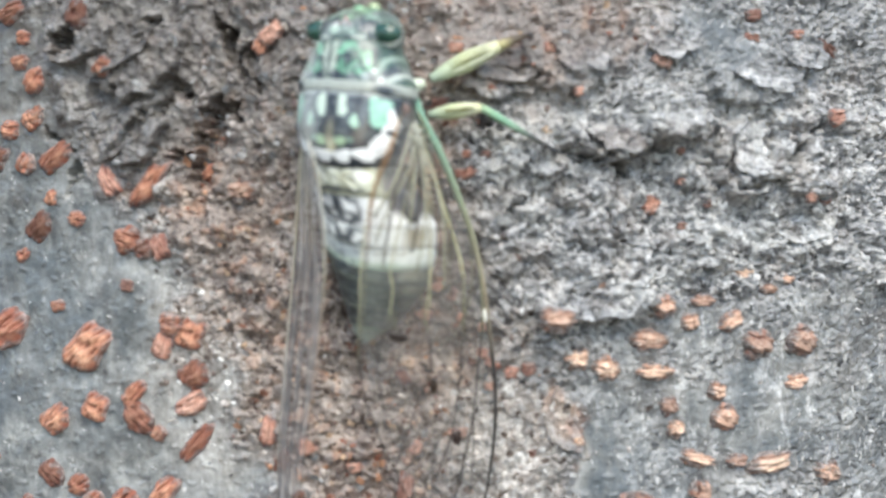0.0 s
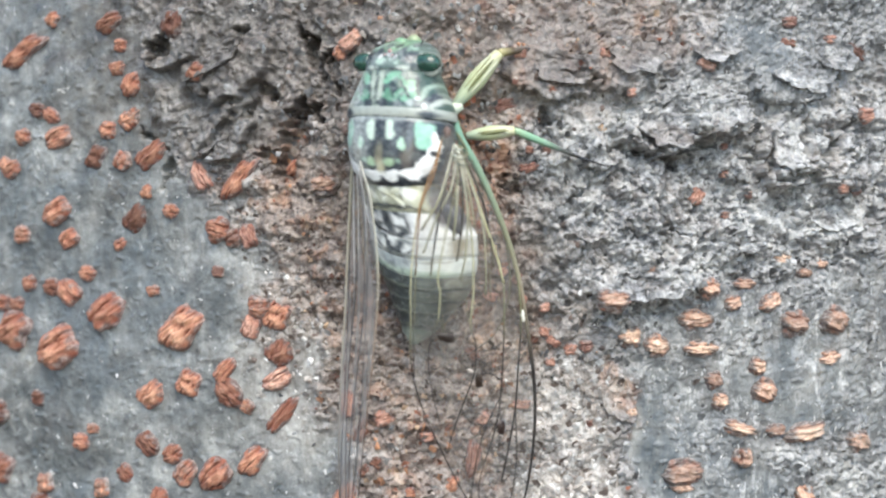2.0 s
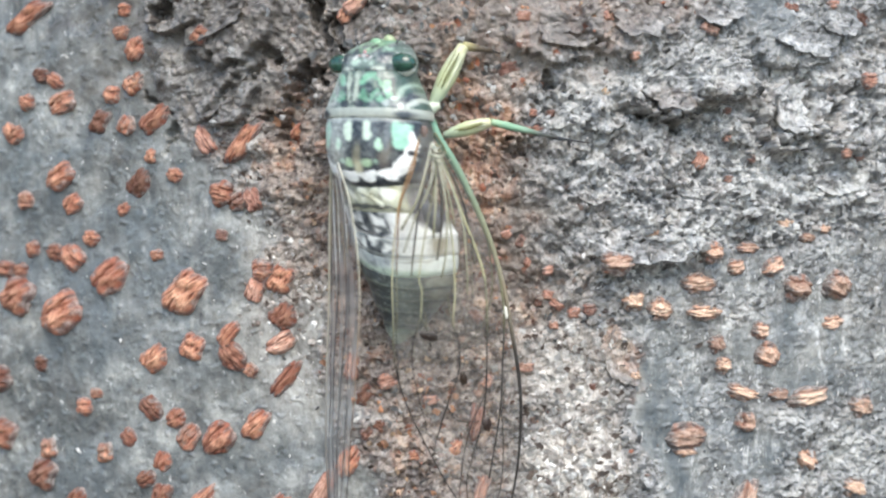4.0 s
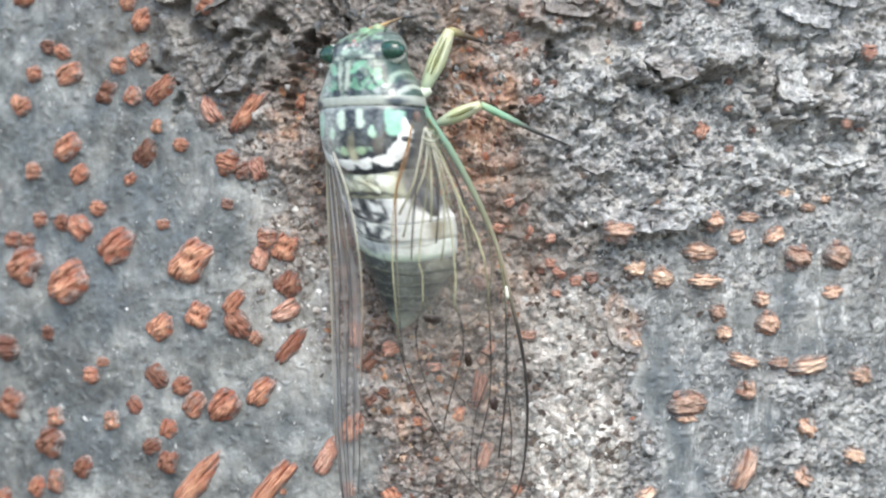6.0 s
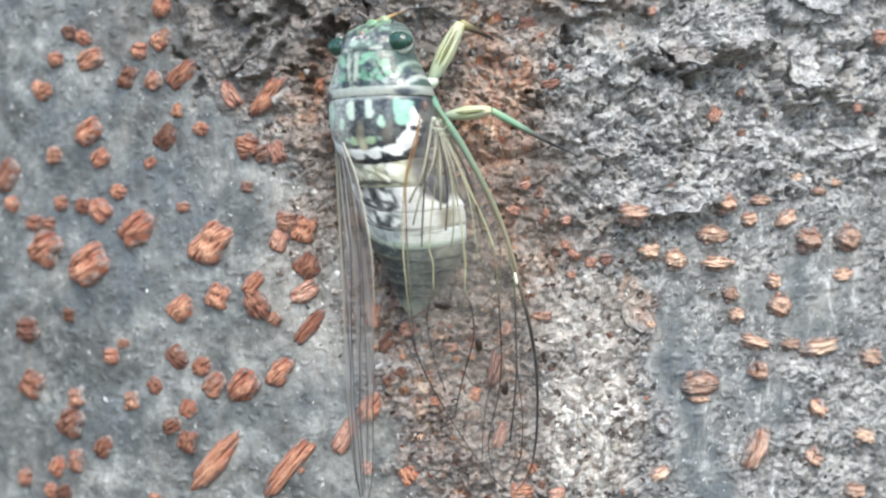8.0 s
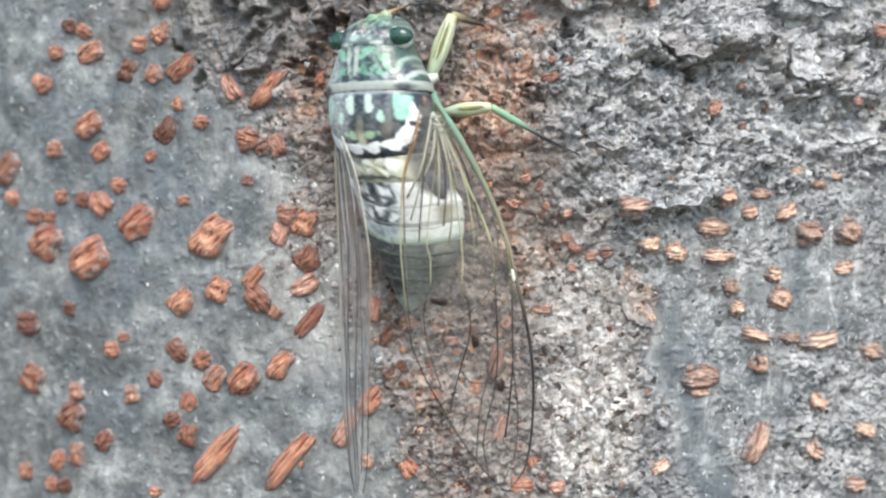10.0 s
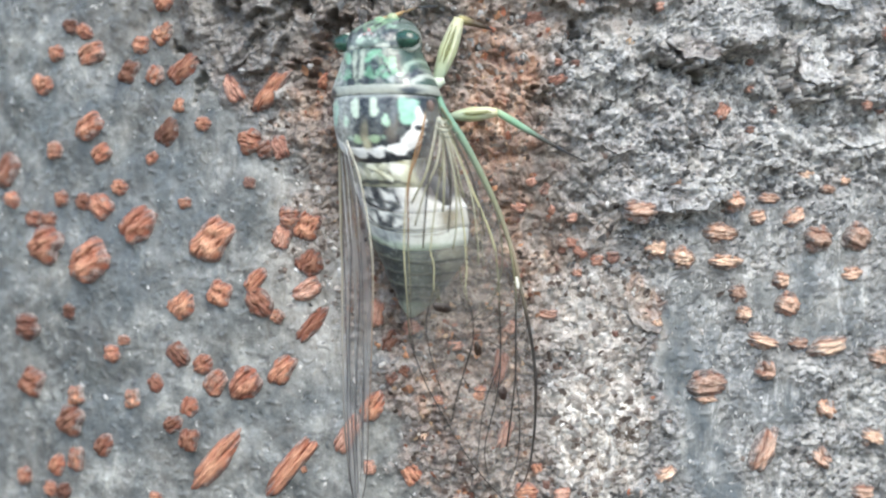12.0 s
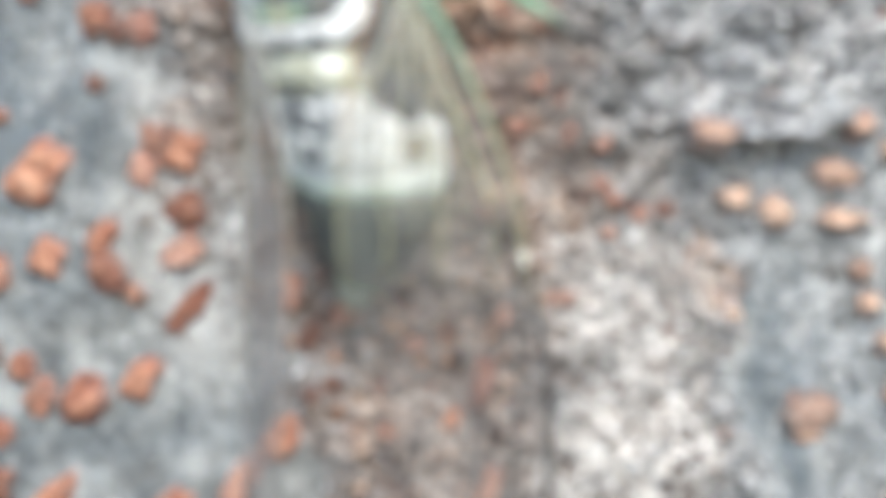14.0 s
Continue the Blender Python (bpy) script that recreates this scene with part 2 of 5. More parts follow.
def tube(name, line, radii, material, tones, steps=24, sides=8, flat=1.0):
    """A tapering rod along points (x, y, z): radii and tones are spread along its length."""
    line = spline(line, steps)
    radius = np.interp(np.linspace(0, 1, steps), np.linspace(0, 1, len(radii)), radii)
    tones = np.array(tones, float)
    colour = np.stack([np.interp(np.linspace(0, 1, steps), np.linspace(0, 1, len(tones)), tones[:, c]) for c in range(3)], 1)
    sections = []
    for i in range(steps):
        way = Vector(line[min(i + 1, steps - 1)] - line[max(i - 1, 0)]).normalized()
        side = way.cross(Vector((0, 1, 0.01))).normalized()
        out = way.cross(side)
        sections.append([line[i] + radius[i] * (math.cos(a) * np.array(side) + flat * math.sin(a) * np.array(out))
                         for a in np.linspace(0, 2 * math.pi, sides, endpoint=False)])
    points, faces = rings(sections)
    data = mesh_of(name, points, faces, material)
    return toned(data, np.vstack([np.repeat(colour, sides, 0), colour[:1], colour[-1:]]))


# ---- noise on arrays ----
LATTICE = np.random.RandomState(7).permutation(4096)


SLOPE_X, SLOPE_Z = np.cos(LATTICE * (2 * math.pi / 4095)), np.sin(LATTICE * (2 * math.pi / 4095))


def hashed(i, j, k=0):
    return (LATTICE[(LATTICE[(i + 131 * k) & 4095] + j) & 4095] + 17 * k) & 4095


def scatter(i, j, k=0):
    return LATTICE[hashed(i, j, k)] / 4095.0


def perlin(x, z, k=0):
    i, j = np.floor(x).astype(int), np.floor(z).astype(int)
    u, v = x - i, z - j
    fu, fv = u * u * u * (u * (6 * u - 15) + 10), v * v * v * (v * (6 * v - 15) + 10)

    def corner(a, b):
        at = hashed(i + a, j + b, k)
        return SLOPE_X[at] * (u - a) + SLOPE_Z[at] * (v - b)

    one, two, three, four = corner(0, 0), corner(1, 0), corner(0, 1), corner(1, 1)
    low, high = one + fu * (two - one), three + fu * (four - three)
    return 1.5 * (low + fv * (high - low))


def fbm(x, z, k=0, octaves=4, gain=0.5):
    return sum(gain**o * perlin(x * 2.03**o, z * 2.03**o, k + o) for o in range(octaves))


def ridged(x, z, k=0, octaves=4, gain=0.55):
    return sum(gain**o * (1 - 2 * np.abs(perlin(x * 2.07**o, z * 2.07**o, k + o))) for o in range(octaves))


def cells(x, z, k=0):
    """Gap between the nearest and second nearest seed, a random number of the nearest one's cell, and how far it is tipped up here."""
    i, j = np.floor(x).astype(int), np.floor(z).astype(int)
    first, second, chosen, tip = np.full(x.shape, 9.0), np.full(x.shape, 9.0), np.zeros(x.shape), np.zeros(x.shape)
    for a in (-1, 0, 1):
        for b in (-1, 0, 1):
            dx, dz = x - (i + a + scatter(i + a, j + b, k)), z - (j + b + scatter(i + a, j + b, k + 1))
            far, seed = np.hypot(dx, dz), hashed(i + a, j + b, k + 2)
            near = far < first
            second = np.where(near, first, np.minimum(second, far))
            chosen = np.where(near, LATTICE[seed] / 4095.0, chosen)
            tip = np.where(near, dx * SLOPE_X[seed] + dz * SLOPE_Z[seed] - 0.15 * dz, tip)
            first = np.where(near, far, first)
    return second - first, chosen, tip


def step(low, high, value):
    f = np.clip((value - low) / (high - low), 0, 1)
    return f * f * (3 - 2 * f)


def spot(x, z, cx, cz, rx, rz, turn=0.0, soft=0.35):
    c, s = math.cos(radians(turn)), math.sin(radians(turn))
    u, v = (x - cx) * c + (z - cz) * s, (z - cz) * c - (x - cx) * s
    return step(1 + soft, 1 - soft, np.hypot(u / rx, v / rz))


# ---- the trunk ----
RADIUS, AXIS = 150.0, 10.0


def bark_regions(x, z):
    """Where the bark is scaly, brown, rusty or chalky, from 0 to 1."""
    wx = x + 3.0 * fbm(x / 9, z / 9, 40) + 0.8 * fbm(x / 2.2, z / 2.2, 44)
    wz = z + 3.0 * fbm(x / 9, z / 9, 50) + 0.8 * fbm(x / 2.2, z / 2.2, 54)
    left = np.interp(wz, (-45, -31, -20, -13, -6, 0, 10, 18, 26, 45), (-3, -5, -8.5, -11, -15, -18.5, -21, -28, -36, -41))
    rough = step(-2.5, 2.5, wx - left)
    lower = np.interp(wx, (8, 16, 30, 42, 60), (-2, 0, 2, 5, 8))
    glade = step(1.5, -2.5, wz - lower) * step(10, 15, wx)
    rough = rough * (1 - 0.3 * glade) * (1 - 0.62 * glade * step(27, 31, wx) * (1 - spot(wx, wz, 55, -27, 8, 11)) * (1 - 0.6 * step(0.05, 0.35, fbm(x / 7, z / 7, 46, 2))))
    groove = np.interp(wz, (-60, -33, -20, -8), (38, 35, 31, 29.5))
    rough = rough * (1 - 0.95 * step(4.2, 2.2, np.abs(wx - groove)) * step(-5, -10, wz))
    rough = rough * (1 - 0.75 * spot(wx, wz, 46, -7, 10, 6)) * (1 - 0.8 * spot(wx, wz, 44, -21, 4, 3))
    rough = rough * (1 - 0.25 * spot(wx, wz, -31, 33, 10, 12, 0, 0.4)) * (1 - 0.35 * step(25, 32, wz) * step(6, 12, wx)) * (1 - 0.7 * spot(wx, wz, 44, 36, 6, 4))
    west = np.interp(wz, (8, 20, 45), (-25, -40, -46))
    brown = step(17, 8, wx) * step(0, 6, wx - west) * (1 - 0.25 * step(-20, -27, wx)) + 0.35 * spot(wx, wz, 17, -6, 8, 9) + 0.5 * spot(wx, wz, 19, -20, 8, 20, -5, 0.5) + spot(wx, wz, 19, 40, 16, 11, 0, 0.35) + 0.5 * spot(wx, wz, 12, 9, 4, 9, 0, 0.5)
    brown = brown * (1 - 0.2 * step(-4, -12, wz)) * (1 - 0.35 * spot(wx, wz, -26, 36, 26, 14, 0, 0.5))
    rust = 0.95 * spot(wx, wz, 4.9, 18, 4.0, 14, 4, 0.5) + 0.3 * spot(wx, wz, 10.0, 3, 4, 7, 0, 0.6) + 0.22 * spot(wx, wz, -1, -16, 8, 9, 0, 0.7) + 0.75 * spot(wx, wz, -16.8, 22, 1.8, 6, -15, 0.5)
    rust = rust + 0.3 * spot(wx, wz, -17, 24, 3, 8, -20, 0.6) + 0.55 * step(0.2, 0.42, fbm(x / 2.2, z / 2.2, 61)) * brown * rough
    rust = rust + 0.3 * spot(wx, wz, 19, 41, 16, 10, 0, 0.4) + 0.5 * spot(wx, wz, 8.5, 13, 5, 8, 0, 0.5)
    pale = 0.75 * spot(wx, wz, 19.6, -26.3, 4.2, 6.0, -8, 0.5) + 0.85 * spot(wx, wz, 19, -25, 4.2, 11, -6, 0.7) + 0.45 * spot(wx, wz, 18, -8, 7, 6, 0, 0.6) + 0.4 * spot(wx, wz, -18, -3, 4.5, 12, 10, 0.7)
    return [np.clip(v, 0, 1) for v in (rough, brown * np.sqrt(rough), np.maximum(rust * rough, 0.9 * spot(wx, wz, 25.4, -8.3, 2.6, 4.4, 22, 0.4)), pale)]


def slate_parts(x, z):
    """Smooth blue-grey skin: the channel between the scaly parts and some patches beside it."""
    wx, wz = x + 2.0 * fbm(x / 8, z / 8, 140), z + 2.0 * fbm(x / 8, z / 8, 144)
    channel = np.interp(wz, (-60, -33, -20, -8), (38, 35, 31, 29.5))
    deep = step(4.5, 2.0, np.abs(wx - channel)) * step(-4, -9, wz)
    for cx, cz, rx, rz in ((-56, 14, 7, 10), (-52, 4, 10, 7), (-34, 1, 7, 5), (-47, -6, 9, 5), (-34, -9, 5, 4), (-50, -26, 8, 5), (-40, 8, 5, 6), (-30, -24, 6, 4), (46, -5, 6, 4), (44, -21, 5, 5), (40, -15, 4, 4), (52, -14, 5, 4), (44, 36, 7, 4)):
        deep = np.maximum(deep, 0.75 * spot(wx, wz, cx, cz, rx, rz, 20, 0.5))
    return np.clip(deep, 0, 1)


def old_parts(x, z):
    """Old, dark, weathered bark round the crevices."""
    wx, wz = x + 4 * fbm(x / 8, z / 8, 250), z + 4 * fbm(x / 8, z / 8, 254)
    old = np.maximum(spot(wx, wz, -26, 36, 26, 13, -6, 0.45), 0.8 * spot(wx, wz, 0, 38, 14, 10, 0, 0.5))
    return np.clip(np.maximum(old, np.maximum(0.95 * spot(wx, wz, 12.5, 7, 8, 8, 0, 0.5), 0.85 * spot(wx, wz, -8, 31, 11, 12, 0, 0.5))) * (0.75 + 0.5 * fbm(x / 2, z / 2, 258, 3)), 0, 1)


def lichen_parts(x, z):
    """Pale grey crusts on the bark, broken at their edges."""
    wx, wz = x + 2.5 * fbm(x / 4, z / 4, 240), z + 2.5 * fbm(x / 4, z / 4, 244)
    crust = 0.25 * step(0.25, 0.5, fbm(x / 9, z / 9, 248, 3))
    # crusts at the lower right also stand in for bright gloss
    for cx, cz, rx, rz in ((54, -31, 6.0, 3.4), (58, -21, 3.0, 3.4), (18, -28, 3.0, 4.5), (50, -26, 3.0, 2.6), (41, -6, 3.4, 3.0), (47, -17, 4.5, 1.9), (34, -31, 1.9, 2.3), (20, 23, 4.1, 5.3), (48, 24, 3.8, 4.9), (37, 27, 3.0, 3.4), (55, 13, 5.6, 2.3), (29, 1, 4.5, 1.9), (42, -3, 3.8, 3.4), (59, -23, 2.3, 4.5), (20, 18, 3.8, 3.0), (34, 8, 6.0, 1.9), (44, 16, 4.5, 2.6), (26, 27, 3.0, 2.3), (-56, 21, 1.7, 3.0), (-49, 14, 1.8, 3.8), (-30, 12, 4.5, 4.5), (-24, 14, 2.3, 5.3), (-17, -17, 3.8, 6.0), (-22, -13, 1.9, 1.5), (-47, -32, 2.3, 1.7), (-28, -27, 3.8, 2.3), (-43, 28, 1.9, 2.3), (-56, 14, 1.4, 1.9), (-37, -17, 2.3, 3.0), (-16, -28, 2.3, 4.5), (-35, 30, 3.0, 3.8), (-24, 27, 3.8, 3.0), (-63, -5, 3.0, 2.3)):
        crust = np.maximum(crust, spot(wx, wz, cx, cz, rx, rz, 0, 0.6))
    return np.clip(crust, 0, 1)


def plate(x, z, ragged, cx, cz, rx, rz, turn, high):
    """A raised scale of old bark, thin above and with a broken edge below."""
    c, s = math.cos(radians(turn)), math.sin(radians(turn))
    u = ((x - cx) * c + (z - cz) * s) / rx + 0.18 * ragged[0]
    v = ((z - cz) * c - (x - cx) * s) / rz + 0.22 * ragged[1]
    edge = step(1.0, 0.93, np.hypot(u, v))
    return high * edge * (0.35 + 0.65 * np.clip(0.55 - 0.6 * v, 0, 1))


def terrace(q):
    """Scales that overlap downwards: each swells slowly to a thin lip and breaks off."""
    f = q - np.floor(q)
    return np.where(f < 0.9, (f / 0.9) ** 2, (1 - f) / 0.1)


def bark_height(x, z):
    """How far the bark stands out from the round of the trunk, and how far its raised edges are lightened."""
    rough, brown, rust, pale = bark_regions(x, z)
    old = old_parts(x, z)
    wx, wz = x + 1.3 * fbm(x / 3, z / 3, 20), z + 1.3 * fbm(x / 3, z / 3, 24)
    high = 0.9 * fbm(x / 17, z / 22, 1, 3)
    high = high + 0.11 * fbm(x / 1.7, z / 2.2, 5, 4, 0.5) + 0.16 * (1 - rough) * step(0.42, 0.66, perlin(x / 1.2, z / 1.1, 260)) - 0.1 * (1 - rough) * step(0.45, 0.7, perlin(x / 1.6, z / 1.5, 262))
    ridge = ridged(wx / 2.3, wz / 2.6, 12, 3, 0.42)
    cx, cz = x + 2.2 * fbm(x / 4.5, z / 4.5, 110, 3), z + 2.2 * fbm(x / 4.5, z / 4.5, 114, 3)
    curl = np.exp(-((perlin(cx / 2.2, cz / 2.2, 118) / 0.15) ** 2)) * step(-0.5, 0.2, perlin(x / 3, z / 3, 121))
    curl = np.maximum(curl, 0.6 * np.exp(-((perlin(cx / 1.25, cz / 1.35, 124) / 0.13) ** 2)))
    gap, chance, tip = cells(wx / 1.9, wz / 1.6, 30)
    scale = 0.9 * (chance - 0.5) + 0.9 * tip - 0.5 * step(0.14, 0.0, gap)
    mx, mz = x + 0.5 * fbm(x / 1.1, z / 1.1, 60, 2), z + 0.5 * fbm(x / 1.1, z / 1.1, 64, 2)
    gap2, chance2, tip2 = cells(mx / 0.85, mz / 0.8, 36)
    grit = 0.7 * (chance2 - 0.5) + 0.9 * tip2 - 0.35 * step(0.16, 0.0, gap2)
    grit = grit * (1 - 0.5 * brown) * (0.35 + 0.65 * step(-0.25, 0.3, perlin(x / 3.6, z / 3.2, 172)))
    crack = step(0.05, 0.0, cells(wx / 8.5 + 0.3 * fbm(x / 3, z / 3, 176, 2), wz / 7 + 0.3 * fbm(x / 3, z / 3, 179, 2), 180)[0]) * step(-0.2, 0.2, perlin(x / 6, z / 6, 184))
    crinkle = np.exp(-((perlin(mx / 1.05, mz / 1.15, 128) / 0.12) ** 2)) * step(-0.3, 0.3, perlin(x / 2, z / 2, 131))
    broad = terrace(-wz / 5.2 + 2.4 * fbm(x / 6.5, z / 5.0, 150, 3)) * step(-0.35, 0.25, perlin(x / 7, z / 5, 154))
    narrow = terrace(-wz / 2.3 + 2.0 * fbm(x / 2.8, z / 2.4, 158, 3) + 0.35 * x / 2.3) * step(-0.3, 0.3, perlin(x / 4, z / 3, 162))
    high = high + rough * (1 - 0.35 * brown - 0.35 * pale) * (1 - 0.55 * old) * (0.2 * ridge + 0.55 * scale + 0.34 * grit + 0.34 * crinkle - 0.9 * crack * (1 - brown) + (0.5 - 0.2 * brown) * curl) + rough**2 * (1 - 0.4 * brown) * (0.32 * broad + 0.08 * narrow)
    soft = (1 - 0.35 * brown) * (1 - 0.3 * old)
    high = high + rough**2 * soft * (1.5 * fbm(x / 6.5, z / 5, 80, 3) + 0.9 * np.abs(fbm(x / 2.4, z / 2.2, 84, 2)))
    ragged = fbm(x / 2.5, z / 2.5, 71), fbm(x / 2.5, z / 2.5, 75)
    for cx, cz, rx, rz, turn, tall in ((31.5, 25.5, 6.5, 3.3, 2, 1.4), (38, 27.5, 4.5, 3.2, 15, 1.4), (47.5, 23.2, 4.5, 5.0, -10, 1.9),
                                       (29, 5.8, 6.5, 2.2, 8, 1.2), (55, 22, 5, 4, 0, 1.2), (-26, 25.5, 4.5, 3.4, 40, 1.5),
                                       (-25, 34, 6, 4, 20, 1.3), (16, 33, 6, 3.5, -10, 1.2), (25, 34, 5, 4, 0, 1.0), (48, 33, 6, 4, 0, 1.2),
                                       (-33, 38, 5, 4, 30, 1.2)):
        high = high + plate(x, z, ragged, cx, cz, rx, rz, turn, 1.5 * tall)
    torn_x, torn_z = x + 0.9 * fbm(x / 1.6, z / 1.6, 90, 3), z + 0.9 * fbm(x / 1.6, z / 1.6, 94, 3)
    for cx, cz, rx, rz, turn, deep in ((35.4, 23.9, 4.1, 0.55, 22, 3.0), (27.6, 22.9, 4.1, 0.4, -6, 1.8), (31.9, 21.3, 1.3, 0.4, -82, 3.0), (31.6, 28.2, 3.0, 0.35, 1, 1.2), (50.1, 24.4, 2.6, 0.45, -94, 3.0),
                                       (54.4, 24.3, 3.3, 0.6, 40, 3.0), (48.3, 19.6, 3.7, 0.6, 12, 2.4), (-13.8, 35.5, 3.6, 0.75, -67, 4.0), (-16.9, 24.0, 4.6, 1.3, 72, 2.8), (-15.3, 28.5, 1.9, 0.9, 11, 3.0),
                                       (-13.3, 27.6, 1.3, 0.6, -72, 2.5), (-25.9, 26.0, 5.3, 0.75, 40, 2.2), (-34.8, 36.7, 2.3, 1.1, 38, 3.2), (-36.7, 25.2, 2.3, 0.6, -30, 2.0), (-34.3, 20.7, 1.9, 0.7, 77, 2.0),
                                       (-20.2, 23.0, 1.2, 0.6, 20, 2.4), (19.9, 32.6, 2.4, 0.4, -3, 2.0), (15.4, 27.5, 1.2, 0.6, -59, 2.2), (19.5, 17.0, 2.3, 0.5, -142, 2.0), (11.0, 18.4, 1.8, 0.7, -24, 2.2),
                                       (-11.1, 33.3, 2.6, 0.6, -74, 2.5), (-24, 38, 2.0, 0.5, 60, 2.0), (-20, 31, 1.8, 0.5, -35, 1.8)):
        high = high - deep * spot(torn_x, torn_z, cx, cz, rx, rz, turn, 0.3)
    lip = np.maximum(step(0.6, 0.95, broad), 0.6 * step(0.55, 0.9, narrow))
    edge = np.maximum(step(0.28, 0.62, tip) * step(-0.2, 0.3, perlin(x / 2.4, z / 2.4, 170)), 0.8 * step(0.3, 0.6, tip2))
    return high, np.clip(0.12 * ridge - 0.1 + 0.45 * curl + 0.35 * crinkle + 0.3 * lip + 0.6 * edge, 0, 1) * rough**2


def on_bark(x, z):
    """The place on the bark at x, z (mm) and the way out from it."""
    turn = math.asin((x - AXIS) / RADIUS)
    high = float(bark_height(np.array([AXIS + RADIUS * turn]), np.array([float(z)]))[0][0])
    out = Vector((math.sin(turn), -math.cos(turn), 0))
    return Vector((AXIS, RADIUS, z)) + out * (RADIUS + high), out


def build_trunk():
    turns = np.r_[np.linspace(-math.pi, -0.56, 40)[:-1], np.arange(-0.56, 0.46, 0.165 / RADIUS), np.linspace(0.46, math.pi, 40)[1:]]
    levels = np.r_[np.linspace(-1400, -60, 50)[:-1], np.arange(-60, 62, 0.165), np.linspace(62, 1500, 50)]
    a, z = np.meshgrid(turns, levels)
    x = AXIS + RADIUS * a
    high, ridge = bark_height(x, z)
    fine = step(-0.64, -0.54, a) * step(0.54, 0.44, a) * step(-110, -58, z) * step(110, 60, z)
    high = high * fine + (1 - fine) * 2.5 * fbm(x / 40, z / 60, 3)
    high[:, -1] = high[:, 0]
    r = RADIUS + high + 60 * step(-900, -1400, z) ** 2
    r[-1] = 0.5  # closed at the top, far above the view
    points = np.stack([AXIS + r * np.sin(a), RADIUS - r * np.cos(a), z], -1).reshape(-1, 3) * MM
    rows, columns = a.shape
    i, j = np.meshgrid(np.arange(rows - 1), np.arange(columns - 1), indexing="ij")
    quads = np.stack([i * columns + j, i * columns + j + 1, (i + 1) * columns + j + 1, (i + 1) * columns + j], -1).reshape(-1, 4)
    data = bpy.data.meshes.new("tree_trunk")
    data.vertices.add(len(points))
    data.vertices.foreach_set("co", points.astype(np.float32).ravel())
    data.loops.add(quads.size)
    data.loops.foreach_set("vertex_index", quads.astype(np.int32).ravel())
    data.polygons.add(len(quads))
    data.polygons.foreach_set("loop_start", np.arange(0, quads.size, 4, dtype=np.int32))
    data.polygons.foreach_set("use_smooth", np.ones(len(quads), bool))
    data.update(calc_edges=True)
    data.validate()
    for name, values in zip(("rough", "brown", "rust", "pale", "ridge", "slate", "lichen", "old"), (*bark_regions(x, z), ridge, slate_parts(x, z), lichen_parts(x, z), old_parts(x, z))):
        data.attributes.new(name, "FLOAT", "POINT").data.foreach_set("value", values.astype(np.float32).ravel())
    data.materials.append(BARK)
    ob = new("tree_trunk", data)
    return tagged(ob, "grey cherry tree trunk with flaking bark and orange lenticels", "tree trunk")


trunk = build_trunk()
ground = new("ground", mesh_of("ground", [(-60000, -60000, -1380), (60000, -60000, -1380), (60000, 60000, -1380), (-60000, 60000, -1380)], [(0, 1, 2, 3)], SOIL, False))
tagged(ground, "bare brown soil round the tree trunk", "ground", kind="structure")


# ---- the cicada ----
PIVOT = Vector((-8, 0, 12)) * MM
cicada = new("cicada")
tagged(cicada, "green and black cicada with clear wings clinging to the bark", "cicada")
ROLL, TAIL, FRONT = radians(28), np.array((3.34, -21.4)), np.array((0.62, 16.8))
ALONG = (FRONT - TAIL) / np.linalg.norm(FRONT - TAIL)
BLACK, WHITE, NAVY = (0.016, 0.022, 0.032), (0.90, 0.91, 0.89), (0.045, 0.06, 0.075)


def bend(s):
    """How far the abdomen hangs to the right of the thorax."""
    return float(np.interp(s, (0, 3, 7, 14, 18, 21), (0.3, 1.6, 2.6, 2.4, 1.2, 0.0)))


def body_point(s, l, v):
    """A place on the insect: s along it from the tail, l to its right side, v up from its belly."""
    base = TAIL + ALONG * s + np.array((bend(s), 0))
    return np.array((base[0] + l * math.cos(ROLL) - v * math.sin(ROLL), -(2.0 + l * math.sin(ROLL) + v * math.cos(ROLL)), base[1]))


